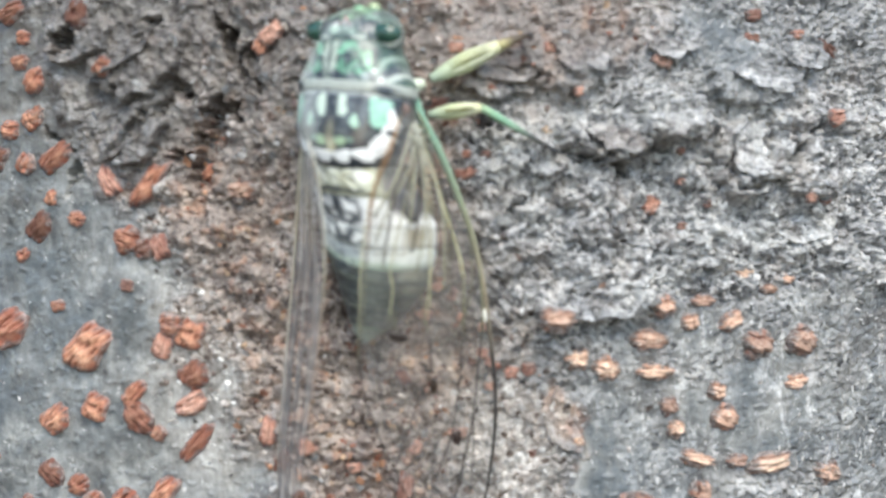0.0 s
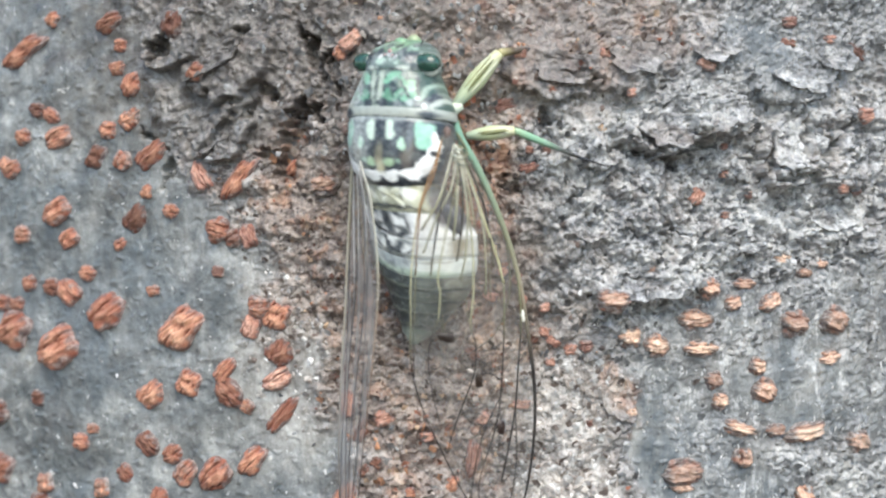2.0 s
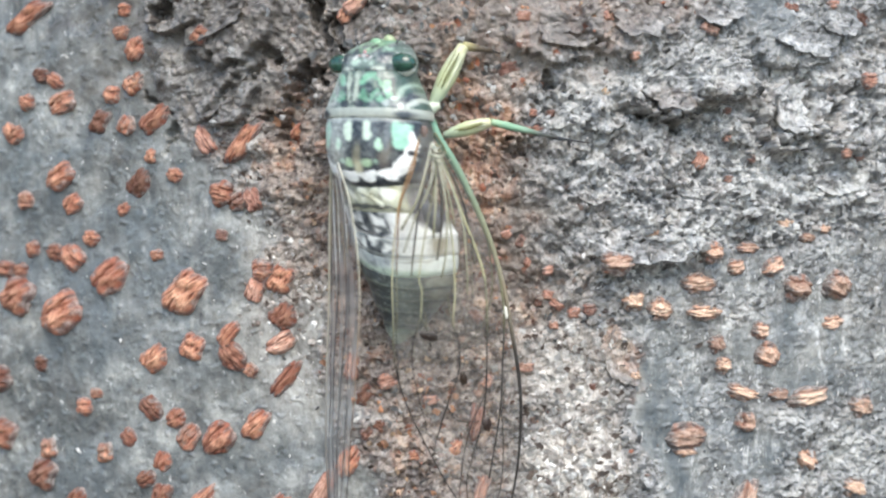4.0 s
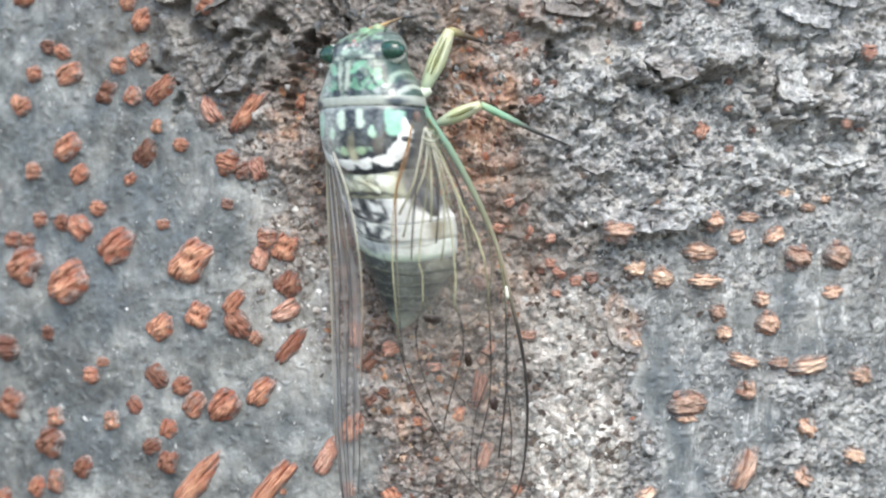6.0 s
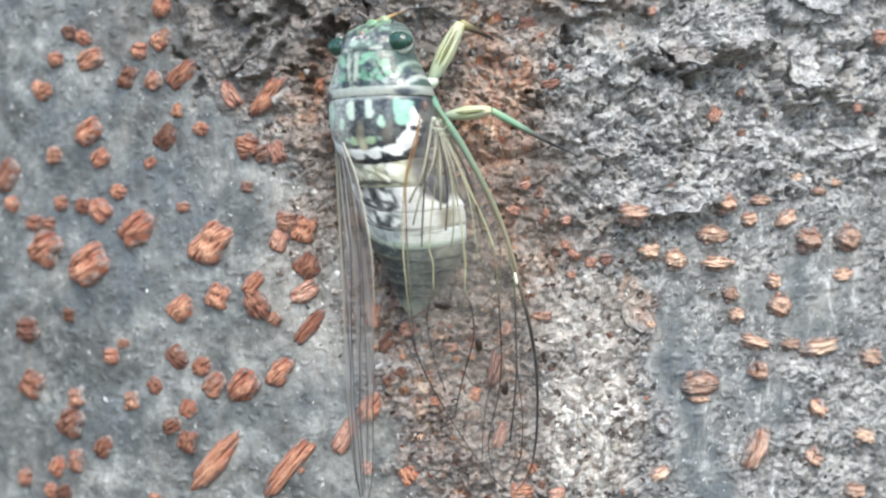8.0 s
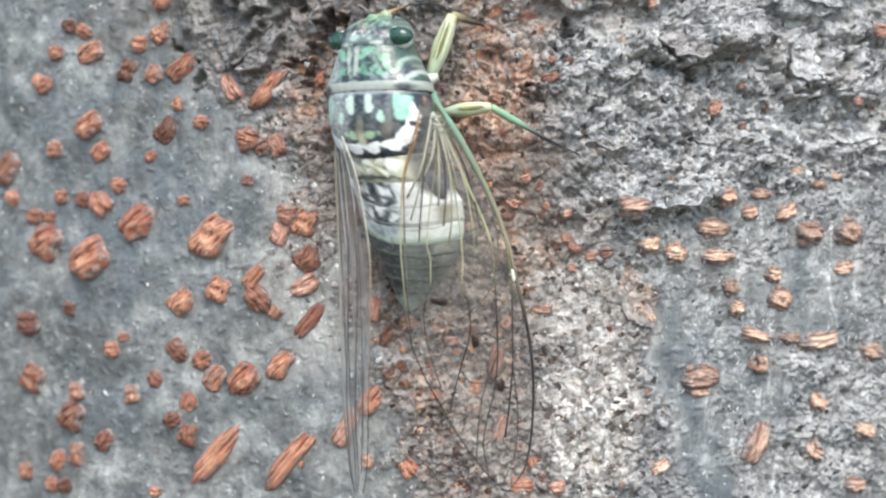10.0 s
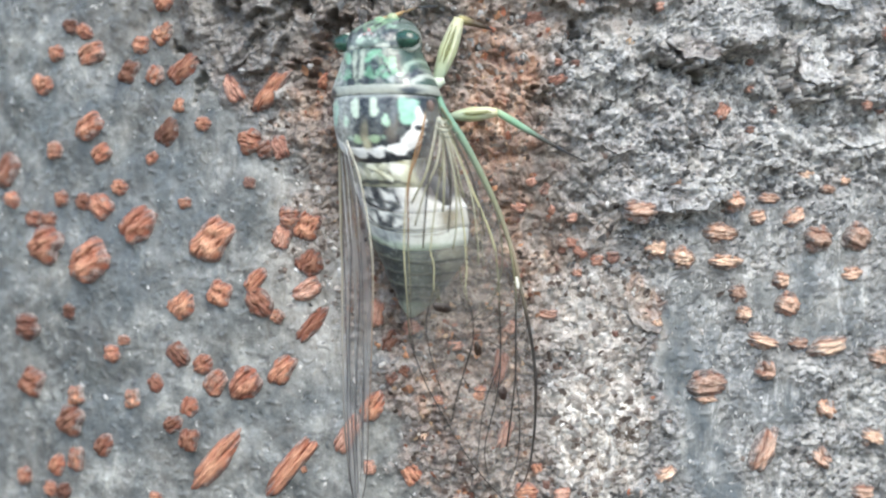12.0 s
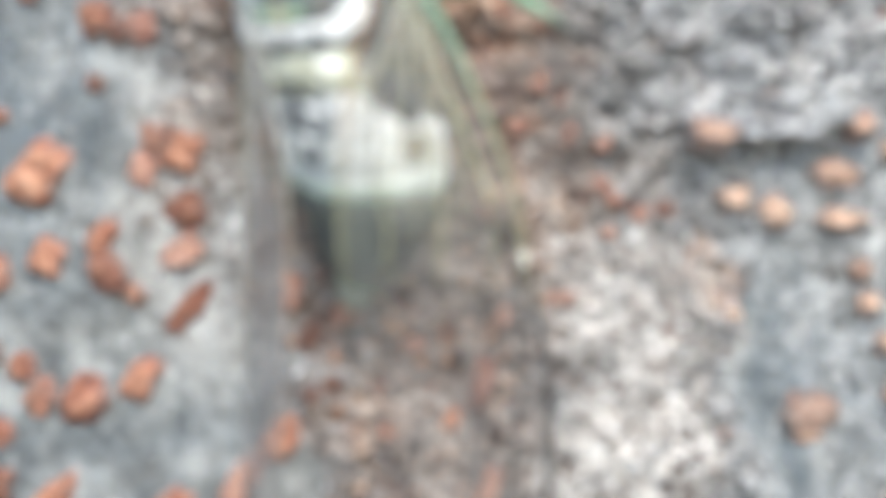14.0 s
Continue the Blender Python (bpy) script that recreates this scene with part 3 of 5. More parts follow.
def paint(base, s, l, marks, blotch=0.0, powder=0.0, left_pale=0.0):
    """Markings (s, l, half length, half width, turn, colour, soft) over a base colour, the same on both sides."""
    colours = np.tile(np.array(base, float), (len(s), 1))
    us, ul = s + 0.2 * fbm(s * 0.8, l * 0.8, 5, 3), np.abs(l) + 0.2 * fbm(s * 0.8 + 9, l * 0.8, 7, 3)
    for ms, ml, rs, rl, turn, colour, soft in marks:
        weight = spot(us, ul, ms, ml, rs, rl, turn, soft)[:, None]
        colours = colours * (1 - weight) + weight * np.array(colour)
    dark = (blotch * step(0.05, 0.3, fbm(s * 0.8 + 3, l * 0.8, 33, 3)) * np.exp(-((l / 3.2) ** 2)))[:, None]
    colours = colours * (1 - dark) + dark * np.array(NAVY)
    colours = colours * (1 + 0.14 * fbm(s * 1.7, l * 1.7, 21, 3))[:, None]
    # lightens the left side only, with a broken edge
    left_weight = (left_pale * step(-1.0, -3.2, l + 0.8 * fbm(s * 0.7, l * 0.7, 47, 3)) * (0.7 + 0.6 * fbm(s * 2, l * 2, 49, 2)))[:, None]
    colours = colours * (1 - left_weight) + left_weight * np.array((0.66, 0.71, 0.67))
    fine, coarse = fbm(s * 1.7, l * 1.7, 41, 3), fbm(s * 0.8 + 7, l * 0.8, 45, 3)
    bloom = (powder * step(0.1, 0.38, 0.6 * fine + 0.6 * coarse))[:, None]
    night = (powder * step(-0.12, -0.4, 0.6 * fine + 0.6 * coarse))[:, None]
    return (colours * (1 - bloom) + bloom * np.array((0.58, 0.63, 0.60))) * (1 - 0.8 * night)


def shell(name, stations, count, base, marks, parent, label="", material=None, around=150, square=2.3, mid=0.0, blotch=0.0, powder=0.0, bow=0.0, left_pale=0.0):
    """A closed body section from stations (s, half width, middle, half height)."""
    turn = np.linspace(0, 2 * math.pi, around, endpoint=False)
    across, upward = (np.sign(c) * np.abs(c) ** (2 / square) for c in (np.cos(turn), np.sin(turn)))
    rows = spline(stations, count)
    s, l = np.repeat(rows[:, 0], around), np.outer(rows[:, 1], across).ravel()
    lift, middle = np.outer(rows[:, 3], upward).ravel(), np.repeat(rows[:, 2], around)
    bowed = s + bow * ((l - 1.5) / 6.5) ** 2
    rise = 1 + 0.0025 * fbm(2.0 * s + 40, 2.0 * l + lift, 15, 2)
    points = [body_point(*p) for p in zip(bowed, l * rise, middle + lift * rise)]
    points, faces = rings([points[i * around : (i + 1) * around] for i in range(count)])
    data = mesh_of(name, points, faces, material or SHELL)
    s, l = np.r_[s, s[0], s[-1]], np.r_[l, 0, 0]
    return part(name, toned(data, paint(base, s, l - mid, marks, blotch, powder, left_pale)), parent, label)


def ball(name, s, l, v, sizes, material, parent, label="", tone=None):
    points, faces, rows, columns = [], [], 12, 20
    for i in range(rows + 1):
        for j in range(columns):
            a, b = math.pi * i / rows, 2 * math.pi * j / columns
            points.append(body_point(s + sizes[0] * math.cos(a), l + sizes[1] * math.sin(a) * math.cos(b), v + sizes[2] * math.sin(a) * math.sin(b)))
    for i in range(rows):
        for j in range(columns):
            faces.append((i * columns + j, i * columns + (j + 1) % columns, (i + 1) * columns + (j + 1) % columns, (i + 1) * columns + j))
    data = mesh_of(name, points, faces, material)
    if tone:
        toned(data, np.tile(np.array(tone), (len(points), 1)))
    return part(name, data, parent, label)


def build_body():
    # the soft grey and brown patches here paint in the plate's shine
    mesonotum = [(25.4, 2.1, 2.2, 0.4, 4, (0.085, 0.10, 0.115), 0.7), (23.4, 3.5, 1.5, 0.6, 14, (0.15, 0.13, 0.11), 0.8), (25.2, 3.7, 1.7, 0.34, 6, (0.13, 0.15, 0.165), 0.7), (27.4, 0.0, 0.3, 7.0, 0, (0.24, 0.27, 0.27), 0.7),
                 (24.0, 7.0, 2.6, 0.5, 0, (0.05, 0.045, 0.04), 0.5), (23.2, 0.25, 1.4, 0.3, 0, (0.16, 0.15, 0.11), 0.6)]
    mesonotum += [(s, l, r, r * 0.95, 0, WHITE, 0.15) for s, l, r in spline([(25.8, 6.1, 0.3), (24.8, 6.05, 0.42), (23.9, 5.9, 0.42), (23.2, 5.75, 0.5), (22.5, 5.45, 0.6), (21.8, 4.95, 0.66), (21.2, 4.25, 0.66), (20.85, 3.4, 0.58), (20.9, 2.8, 0.35)], 70)]
    mesonotum += [(s, l, r, r, 0, WHITE, 0.15) for s, l, r in spline([(20.8, 0.25, 0.3), (20.5, 0.9, 0.55), (20.55, 1.5, 0.58), (21.0, 2.1, 0.3)], 30)]
    mesonotum += [(25.5, 5.0, 1.7, 0.85, -10, (0.30, 0.58, 0.45), 0.16), (26.3, 5.6, 0.7, 0.5, 0, (0.36, 0.62, 0.5), 0.3), (23.5, 6.0, 0.3, 0.32, 0, BLACK, 0.3), (21.7, 0.0, 0.8, 0.6, 0, (0.40, 0.38, 0.26), 0.5), (26.0, 1.3, 1.25, 0.6, 3, (0.56, 0.68, 0.57), 0.16),
                  (24.4, 2.8, 0.8, 0.42, 0, (0.42, 0.62, 0.48), 0.2), (22.2, 1.25, 0.5, 0.62, 0, (0.30, 0.42, 0.27), 0.3), (22.4, 2.3, 0.3, 0.3, 0, (0.2, 0.32, 0.24), 0.4)]
    shell("mesonotum", [(19.3, 3.4, 5.5, 3.0), (20.1, 4.9, 4.85, 4.1), (22, 6.1, 4.3, 4.9), (24.5, 6.7, 3.9, 5.3), (27, 6.7, 3.8, 5.1), (27.9, 6.3, 3.8, 4.7)],
          130, BLACK, mesonotum, cicada, "black back plate with mint and white markings", powder=0.12, left_pale=0.5)
    leaf, fresh = (0.115, 0.29, 0.185), (0.18, 0.40, 0.27)
    pronotum = [(30.8, 0.45, 2.6, 0.5, 2, (0.40, 0.46, 0.38), 0.4), (30.9, 0.12, 2.2, 0.14, 0, (0.06, 0.08, 0.075), 0.4), (31.0, 1.0, 2.2, 0.16, 8, BLACK, 0.35)]
    pronotum += [(s, l, r, 0.8 * r, 0, fresh, 0.2) for s, l, r in spline([(31.7, 1.3, 0.3), (32.2, 1.7, 0.55), (32.7, 2.3, 0.45), (32.9, 2.9, 0.2)], 14)]
    pronotum += [(30.2, 1.5, 0.75, 0.5, 20, leaf, 0.2), (29.7, 1.9, 0.4, 0.8, 0, leaf, 0.25), (30.8, 2.4, 1.1, 0.42, -16, (0.03, 0.045, 0.05), 0.25)]
    pronotum += [(s, l, r, r, 0, leaf, 0.3) for s, l, r in spline([(32.3, 3.0, 0.25), (31.7, 3.6, 0.3), (31.0, 3.6, 0.25), (30.4, 3.1, 0.3), (29.9, 2.7, 0.25)], 16)]
    pronotum += [(31.6, 3.1, 0.5, 0.4, 0, (0.17, 0.22, 0.18), 0.3)]
    pronotum += [(s, l, r, r, 0, fresh, 0.2) for s, l, r in spline([(31.9, 4.3, 0.25), (31.0, 4.5, 0.5), (30.2, 4.3, 0.55), (29.7, 3.7, 0.3)], 16)]
    pronotum += [(30.6, 3.85, 1.5, 0.15, -24, BLACK, 0.3), (31.4, 4.9, 1.3, 0.16, -10, BLACK, 0.3), (29.2, 1.0, 0.5, 0.75, 0, BLACK, 0.2), (29.2, 2.9, 0.35, 1.0, 0, (0.04, 0.055, 0.065), 0.35), (29.3, 4.4, 0.35, 0.5, 0, (0.40, 0.46, 0.45), 0.4),
                 (29.6, 5.5, 0.9, 0.6, 18, (0.05, 0.065, 0.08), 0.3), (29.9, 5.2, 0.3, 0.3, 0, (0.55, 0.6, 0.58), 0.3), (29.0, 6.1, 0.35, 0.35, 0, (0.5, 0.55, 0.53), 0.3), (29.8, 6.6, 0.9, 0.4, 0, (0.05, 0.06, 0.075), 0.3), (30.8, 5.8, 1.5, 0.25, 14, (0.30, 0.40, 0.33), 0.35), (30.6, 7.3, 2.6, 0.25, 18, (0.45, 0.5, 0.45), 0.4)]
    shell("pronotum", [(27.6, 6.8, 3.7, 4.9), (28.4, 6.9, 3.7, 5.0), (29.4, 6.5, 3.6, 5.0), (31, 5.7, 3.5, 4.9), (33.2, 4.7, 3.4, 4.3)],
          100, (0.06, 0.105, 0.09), pronotum, cicada, "green front plate with black grooves", mid=-0.95, powder=0.22, left_pale=0.75)
    shell("pronotal_collar", [(27.5, 6.6, 3.7, 4.75), (27.6, 6.92, 3.7, 5.05), (28.2, 6.98, 3.7, 5.1), (28.75, 6.82, 3.68, 5.02)], 24,
          (0.36, 0.39, 0.35), [(28.0, 5.4, 0.5, 1.0, 0, NAVY, 0.5), (27.4, 0, 0.16, 9, 0, BLACK, 0.3)], cicada, "grey-green collar")
    head_marks = [(36.9, 0.3, 1.3, 1.4, 0, (0.24, 0.40, 0.25), 0.4), (37.3, 1.6, 0.5, 0.7, 0, (0.14, 0.30, 0.19), 0.4), (36.4, 0.6, 0.3, 0.5, 0, BLACK, 0.35), (35.9, 2.4, 0.6, 0.7, 0, (0.30, 0.45, 0.36), 0.35), (34.9, 2.6, 0.8, 0.9, 0, (0.03, 0.045, 0.06), 0.35), (35.6, 1.5, 0.6, 0.4, 30, (0.03, 0.045, 0.06), 0.35),
                  (36.7, 2.6, 0.5, 0.4, 0, (0.035, 0.05, 0.06), 0.3), (34.2, 0.9, 0.45, 0.7, 0, (0.42, 0.55, 0.46), 0.4), (34.9, 1.0, 0.3, 0.25, 0, (0.75, 0.74, 0.72), 0.3), (35.3, 0.1, 0.35, 0.2, 0, (0.75, 0.72, 0.7), 0.3), (33.5, 2.2, 0.3, 0.9, 0, (0.60, 0.66, 0.60), 0.35), (33.2, 0.9, 0.22, 2.6, 0, BLACK, 0.4), (33.8, 3.3, 0.4, 0.5, 0, (0.04, 0.06, 0.07), 0.4)]
    head = shell("head", [(32.6, 4.4, 3.4, 4.1), (34, 4.7, 3.3, 4.2), (35.2, 4.6, 3.0, 3.9), (36.1, 4.1, 2.5, 3.4), (36.8, 3.4, 1.9, 2.8), (37.3, 2.5, 1.4, 2.1), (37.7, 1.4, 1.1, 1.2), (37.9, 0.4, 1.0, 0.4)],
                 60, (0.09, 0.135, 0.12), head_marks, cicada, "mottled green and black head", blotch=0.6, powder=0.25)
    for side in (-1, 1):
        ball("eye", 34.3, side * 4.3, 5.1, (1.3, 1.76, 1.36), EYE, head, "glossy dark green compound eye")
        ball("eye_rim", 34.2, side * 4.1, 4.95, (1.46, 1.9, 1.22), SHELL, head, "pale eye rim", (0.74, 0.77, 0.72))
        part("antenna", tube("antenna", [body_point(36.2, side * 2.0, 3.4), body_point(37.4, side * 3.0, 3.6), body_point(39.2, side * 3.8, 2.4)], (0.16, 0.07, 0.04), LEG, (BLACK, BLACK), 12, 6), head)
    ball("clypeus", 37.5, 0.9, 2.2, (0.75, 0.8, 0.7), SHELL, head, "yellow-green tip of the face", (0.33, 0.40, 0.24))
    ball("clypeus_fold", 36.9, -0.3, 3.4, (0.8, 1.0, 0.6), SHELL, head, "green fold of the face", (0.20, 0.36, 0.22))
    for l, s in ((0, 35.6), (-0.5, 35.0), (0.5, 35.0)):
        ball("ocellus", s, l, 6.85 - 0.35 * (s - 35.0), (0.22, 0.22, 0.2), SHELL, head, "tiny red simple eye", (0.55, 0.3, 0.3))
    ball("wing_hinge", 26.2, 6.9, 5.0, (0.7, 0.5, 0.45), SHELL, cicada, "brown wing hinge", (0.13, 0.08, 0.065))
    ball("wing_hinge", 26.0, -7.0, 5.6, (0.7, 0.5, 0.45), SHELL, cicada, "brown wing hinge", (0.13, 0.08, 0.065))


def build_abdomen():
    outline = np.array([(0, 0.4, 1.6, 0.4), (1.5, 2.0, 2.0, 1.6), (4, 3.8, 2.6, 2.8), (7, 5.8, 3.0, 3.8), (10, 6.9, 3.1, 4.1), (13, 7.1, 3.3, 4.4), (16, 6.6, 3.7, 4.5), (18, 5.8, 4.0, 4.5), (20.6, 4.6, 4.3, 4.2)])
    bounds = (0, 1.2, 2.6, 4.2, 5.7, 7.2, 8.8, 11.0, 13.4, 16.6, 20.4)
    for a, b in zip(bounds, bounds[1:]):
        rows = []
        for f, grow in ((0.0, 0.98), (0.04, 1.01), (0.3, 1.006), (0.7, 0.995), (1.0, 0.975)):
            s = a + f * (b - a) - (0.25 if f == 0 and a else 0)
            w, middle, half = (np.interp(s, outline[:, 0], outline[:, c]) for c in (1, 2, 3))
            rows.append((s, w * grow, middle, half * grow))
        mid = (a + b) / 2
        if b < 8.9:
            base, marks = (0.03, 0.036, 0.034), [(a + 0.1, 0, 0.16, 9, 0, (0.12, 0.14, 0.115), 0.6), (mid, 3.4, 0.5, 1.4, 0, (0.09, 0.11, 0.09), 0.7), (mid, 7.6, 0.7, 1.4, 0, (0.2, 0.2, 0.16), 0.7), (0.3, 1.5, 1.5, 3.0, 0, (0.36, 0.42, 0.35), 0.6)]
        elif b < 11.5:
            base, marks = (0.66, 0.70, 0.66), [(mid + 0.2, 0.4, 1.2, 1.6, 0, (0.3, 0.34, 0.35), 0.8), (a + 0.1, 3.5, 0.5, 5, 0, (0.34, 0.42, 0.34), 0.6), (mid + 0.5, 5.5, 0.12, 2.4, 0, (0.35, 0.34, 0.3), 0.5)]
        elif b < 14:
            base, marks = (0.74, 0.76, 0.73), [(mid - 0.9, 0.6, 0.5, 0.9, 30, BLACK, 0.5), (mid + 0.2, 1.0, 1.1, 0.35, 25, BLACK, 0.4), (mid - 0.6, 2.4, 0.2, 0.7, -20, BLACK, 0.4), (mid + 0.7, 1.8, 0.3, 0.9, 20, (0.2, 0.22, 0.22), 0.6), (a + 0.15, 4, 0.14, 5, 0, (0.30, 0.33, 0.30), 0.6), (mid, 8.0, 1.5, 0.9, 0, (0.3, 0.27, 0.2), 0.7)]
        elif b < 17:
            base, marks = WHITE, [(mid + 0.1, 0, 2.0, 0.8, 0, BLACK, 0.4), (mid + 1.0, 1.7, 0.3, 1.1, 25, BLACK, 0.4), (mid - 0.3, 2.6, 0.9, 0.28, 10, BLACK, 0.4), (mid - 1.3, 1.6, 0.28, 1.2, -15, BLACK, 0.4), (mid - 0.7, 1.6, 0.3, 1.1, 15, (0.10, 0.11, 0.11), 0.5), (mid + 0.9, 2.4, 0.25, 0.8, -20, (0.16, 0.17, 0.17), 0.6), (16.6, 8.0, 2.3, 1.9, 0, (0.11, 0.10, 0.105), 0.3)]
        else:
            # cream plate whose dark creases are shade put into the pattern
            base, marks = (0.48, 0.49, 0.36), [(18.7, 1.0, 1.2, 0.6, 20, (0.82, 0.82, 0.71), 0.3), (19.7, 2.2, 0.5, 0.8, 0, (0.26, 0.25, 0.14), 0.5), (18.0, 2.3, 0.9, 0.3, 0, (0.09, 0.08, 0.055), 0.4), (18.7, 4.2, 0.9, 1.0, 0, (0.80, 0.81, 0.73), 0.3),
                                                       (19.6, 4.7, 0.3, 1.0, 10, (0.28, 0.27, 0.16), 0.4), (18.2, 3.2, 1.0, 0.16, 20, (0.14, 0.13, 0.09), 0.4), (16.9, 2.2, 0.24, 3.2, 0, (0.07, 0.07, 0.06), 0.4), (18.6, 7.4, 2.4, 1.4, 0, (0.07, 0.07, 0.06), 0.5), (16.6, 8.0, 2.3, 1.9, 0, (0.11, 0.10, 0.105), 0.3)]
        shell("abdomen_segment", rows, 18, base, marks, cicada, "", BELLY, 110, 2.1, -2.0, 0.55 if 8.7 < a < 17 else 0.4, bow=float(np.interp(a, (2, 8, 13, 17), (0.6, 1.3, 1.0, 0.2))))
    ball("tymbal_cover", 16.0, 5.7, 5.7, (1.9, 1.5, 0.9), SHELL, cicada, "dark grey tymbal cover", (0.09, 0.09, 0.10))
    top, bone = 8.28, (0.66, 0.67, 0.54)
    for end in ((19.6, -1.9), (19.7, 2.2), (17.0, -2.2), (17.0, 2.2)):
        part("cruciform_ridge", tube("cruciform_ridge", [body_point(18.4, 0.2, top), body_point((18.4 + end[0]) / 2, end[1] * 0.45, top - 0.05), body_point(end[0], end[1], top - 0.5)],
                                    (0.6, 0.55, 0.6, 0.3), SHELL, ((0.44, 0.43, 0.30), bone, (0.74, 0.76, 0.70)), 12, 12, 0.4), cicada)


build_body()
build_abdomen()


# wings: rows of z, outer edge x and height, inner edge x and height, arch
RIGHT = [(6.5, 5.9, 6.5, 4.6, 9.2, 1.0), (4.0, 7.1, 6.2, 4.6, 10.0, 1.8), (1.3, 9.0, 5.5, 4.1, 10.6, 2.6), (-3.5, 11.7, 4.3, 2.7, 10.8, 3.2), (-8.4, 14.0, 3.2, 2.2, 10.6, 3.3),
         (-13.3, 15.7, 2.6, 2.1, 10.0, 3.0), (-17.9, 16.8, 2.2, 2.4, 9.2, 2.4), (-23.3, 18.0, 1.9, 2.8, 8.2, 1.6), (-28.3, 18.7, 1.8, 4.3, 7.0, 1.0), (-33.5, 18.8, 1.8, 6.9, 5.6, 0.7),
         (-38.6, 18.4, 1.9, 9.8, 4.4, 0.5), (-42.4, 17.5, 2.0, 12.5, 3.2, 0.3), (-44.7, 15.7, 2.3, 14.6, 2.5, 0.2)]
LEFT = [(0.6, -6.2, 3.0, -4.9, 9.4, 0.5), (-3.5, -6.3, 2.0, -3.4, 10.5, 0.5), (-8.4, -6.3, 1.0, -2.4, 10.2, 0.5), (-13.3, -6.2, 0.6, -1.8, 9.6, 0.5), (-18.0, -6.1, 0.5, -1.7, 8.8, 0.5),
         (-23.4, -6.1, 0.5, -1.9, 7.8, 0.5), (-28.4, -6.0, 0.6, -2.1, 6.6, 0.5), (-33.6, -5.9, 0.7, -2.4, 5.4, 0.5), (-38.7, -5.5, 0.9, -2.6, 4.2, 0.5), (-42.5, -5.1, 1.2, -2.9, 3.2, 0.5),
         (-45.1, -4.5, 1.6, -3.4, 2.4, 0.5)]
HIND = [(3.0, 8.0, 4.4, 5.0, 8.6, 1.0), (0.0, 9.6, 4.0, 4.4, 9.2, 1.8), (-5.0, 12.4, 3.0, 3.2, 9.2, 2.4), (-10.0, 14.0, 2.2, 2.8, 8.8, 2.4), (-15.0, 14.4, 1.8, 3.2, 7.8, 1.9),
         (-19.5, 13.0, 2.0, 4.4, 6.6, 1.2), (-22.5, 9.6, 3.2, 6.6, 5.0, 0.4)]
OLIVE, AMBER, DARK, STRAW = (0.17, 0.165, 0.09), (0.33, 0.17, 0.06), (0.02, 0.016, 0.015), (0.50, 0.48, 0.29)


def wing_point(rows, u, v):
    """The place at u along the wing (0 to 1) and v across it from the outer edge."""
    z, xo, ho, xi, hi, arch = rows[min(int(round(u * (len(rows) - 1))), len(rows) - 1)]
    bulge = arch * math.sin(math.pi * v)
    return np.array((xo + (xi - xo) * v, -(ho + (hi - ho) * v + bulge), z))


def wing_at(rows, x, z):
    """The place on the wing over x, z."""
    order = rows[::-1]
    xo, ho, xi, hi, arch = (np.interp(z, order[:, 0], order[:, c]) for c in (1, 2, 3, 4, 5))
    v = min(max((x - xo) / (xi - xo), 0), 1)
    return np.array((x, -(ho + (hi - ho) * v + arch * math.sin(math.pi * v)) - 0.05, z))


def build_wing(name, table, label, membrane=WING):
    rows = spline(table, 70)
    points = [wing_point(rows, i / 69, j / 16) for i in range(70) for j in range(17)]
    faces = [(i * 17 + j, i * 17 + j + 1, (i + 1) * 17 + j + 1, (i + 1) * 17 + j) for i in range(69) for j in range(16)]
    ob = part(name, mesh_of(name, points, faces, membrane), cicada, label)
    ob.visible_shadow = False
    return ob, rows


def vein_tone(z):
    f = float(step(-16.0, -21.0, np.array([z]))[0])
    return tuple(np.array(OLIVE) * (1 - f) + np.array(DARK) * f)


def vein(wing, *line, thick=0.1, tones=None):
    ob, rows = wing
    spots = spline([wing_at(rows, *p) for p in line], 3 * len(line))
    tones = tones or [vein_tone(p[2]) for p in spots]
    part("vein", tube("vein", spots, (thick, thick * 0.85), VEIN, tones, 5 * len(line), 6), ob)


def edge(wing, v, radii, tones, lift=0.0):
    ob, rows = wing
    line = [wing_point(rows, u, v) + np.array((0, -lift, 0)) for u in np.linspace(0, 1, 24)]
    part("vein", tube("vein", line, radii, VEIN, tones, 70, 8), ob)


def wing_spot(wing, x, z, rx, rz, tone):
    """A thickened, darkened (or white) patch of the membrane, uneven in outline."""
    dice = random.Random(int(100 * x))
    around, points, faces = 18, [], []
    ragged = [dice.uniform(0.7, 1.2) for _ in range(around)]
    for r, lift in ((0.08, 0.16), (0.5, 0.14), (0.85, 0.08), (1.0, -0.06)):
        for j in range(around):
            a = 2 * math.pi * j / around
            w = r * (0.5 * ragged[j] + 0.5 * ragged[j - 1])
            points.append(wing_at(wing[1], x + rx * w * math.cos(a) - 0.2 * rx * math.sin(a) * w, z + rz * w * math.sin(a)) + np.array((0, -lift, 0)))
    for i in range(3):
        faces += [(i * around + j, i * around + (j + 1) % around, (i + 1) * around + (j + 1) % around, (i + 1) * around + j) for j in range(around)]
    faces.append(tuple(range(around)))
    data = toned(mesh_of("wing_spot", points, faces, VEIN), np.tile(np.array(tone), (len(points), 1)))
    part("wing_spot", data, wing[0], "white node" if tone[0] > 0.5 else "dark brown cross-vein spot")


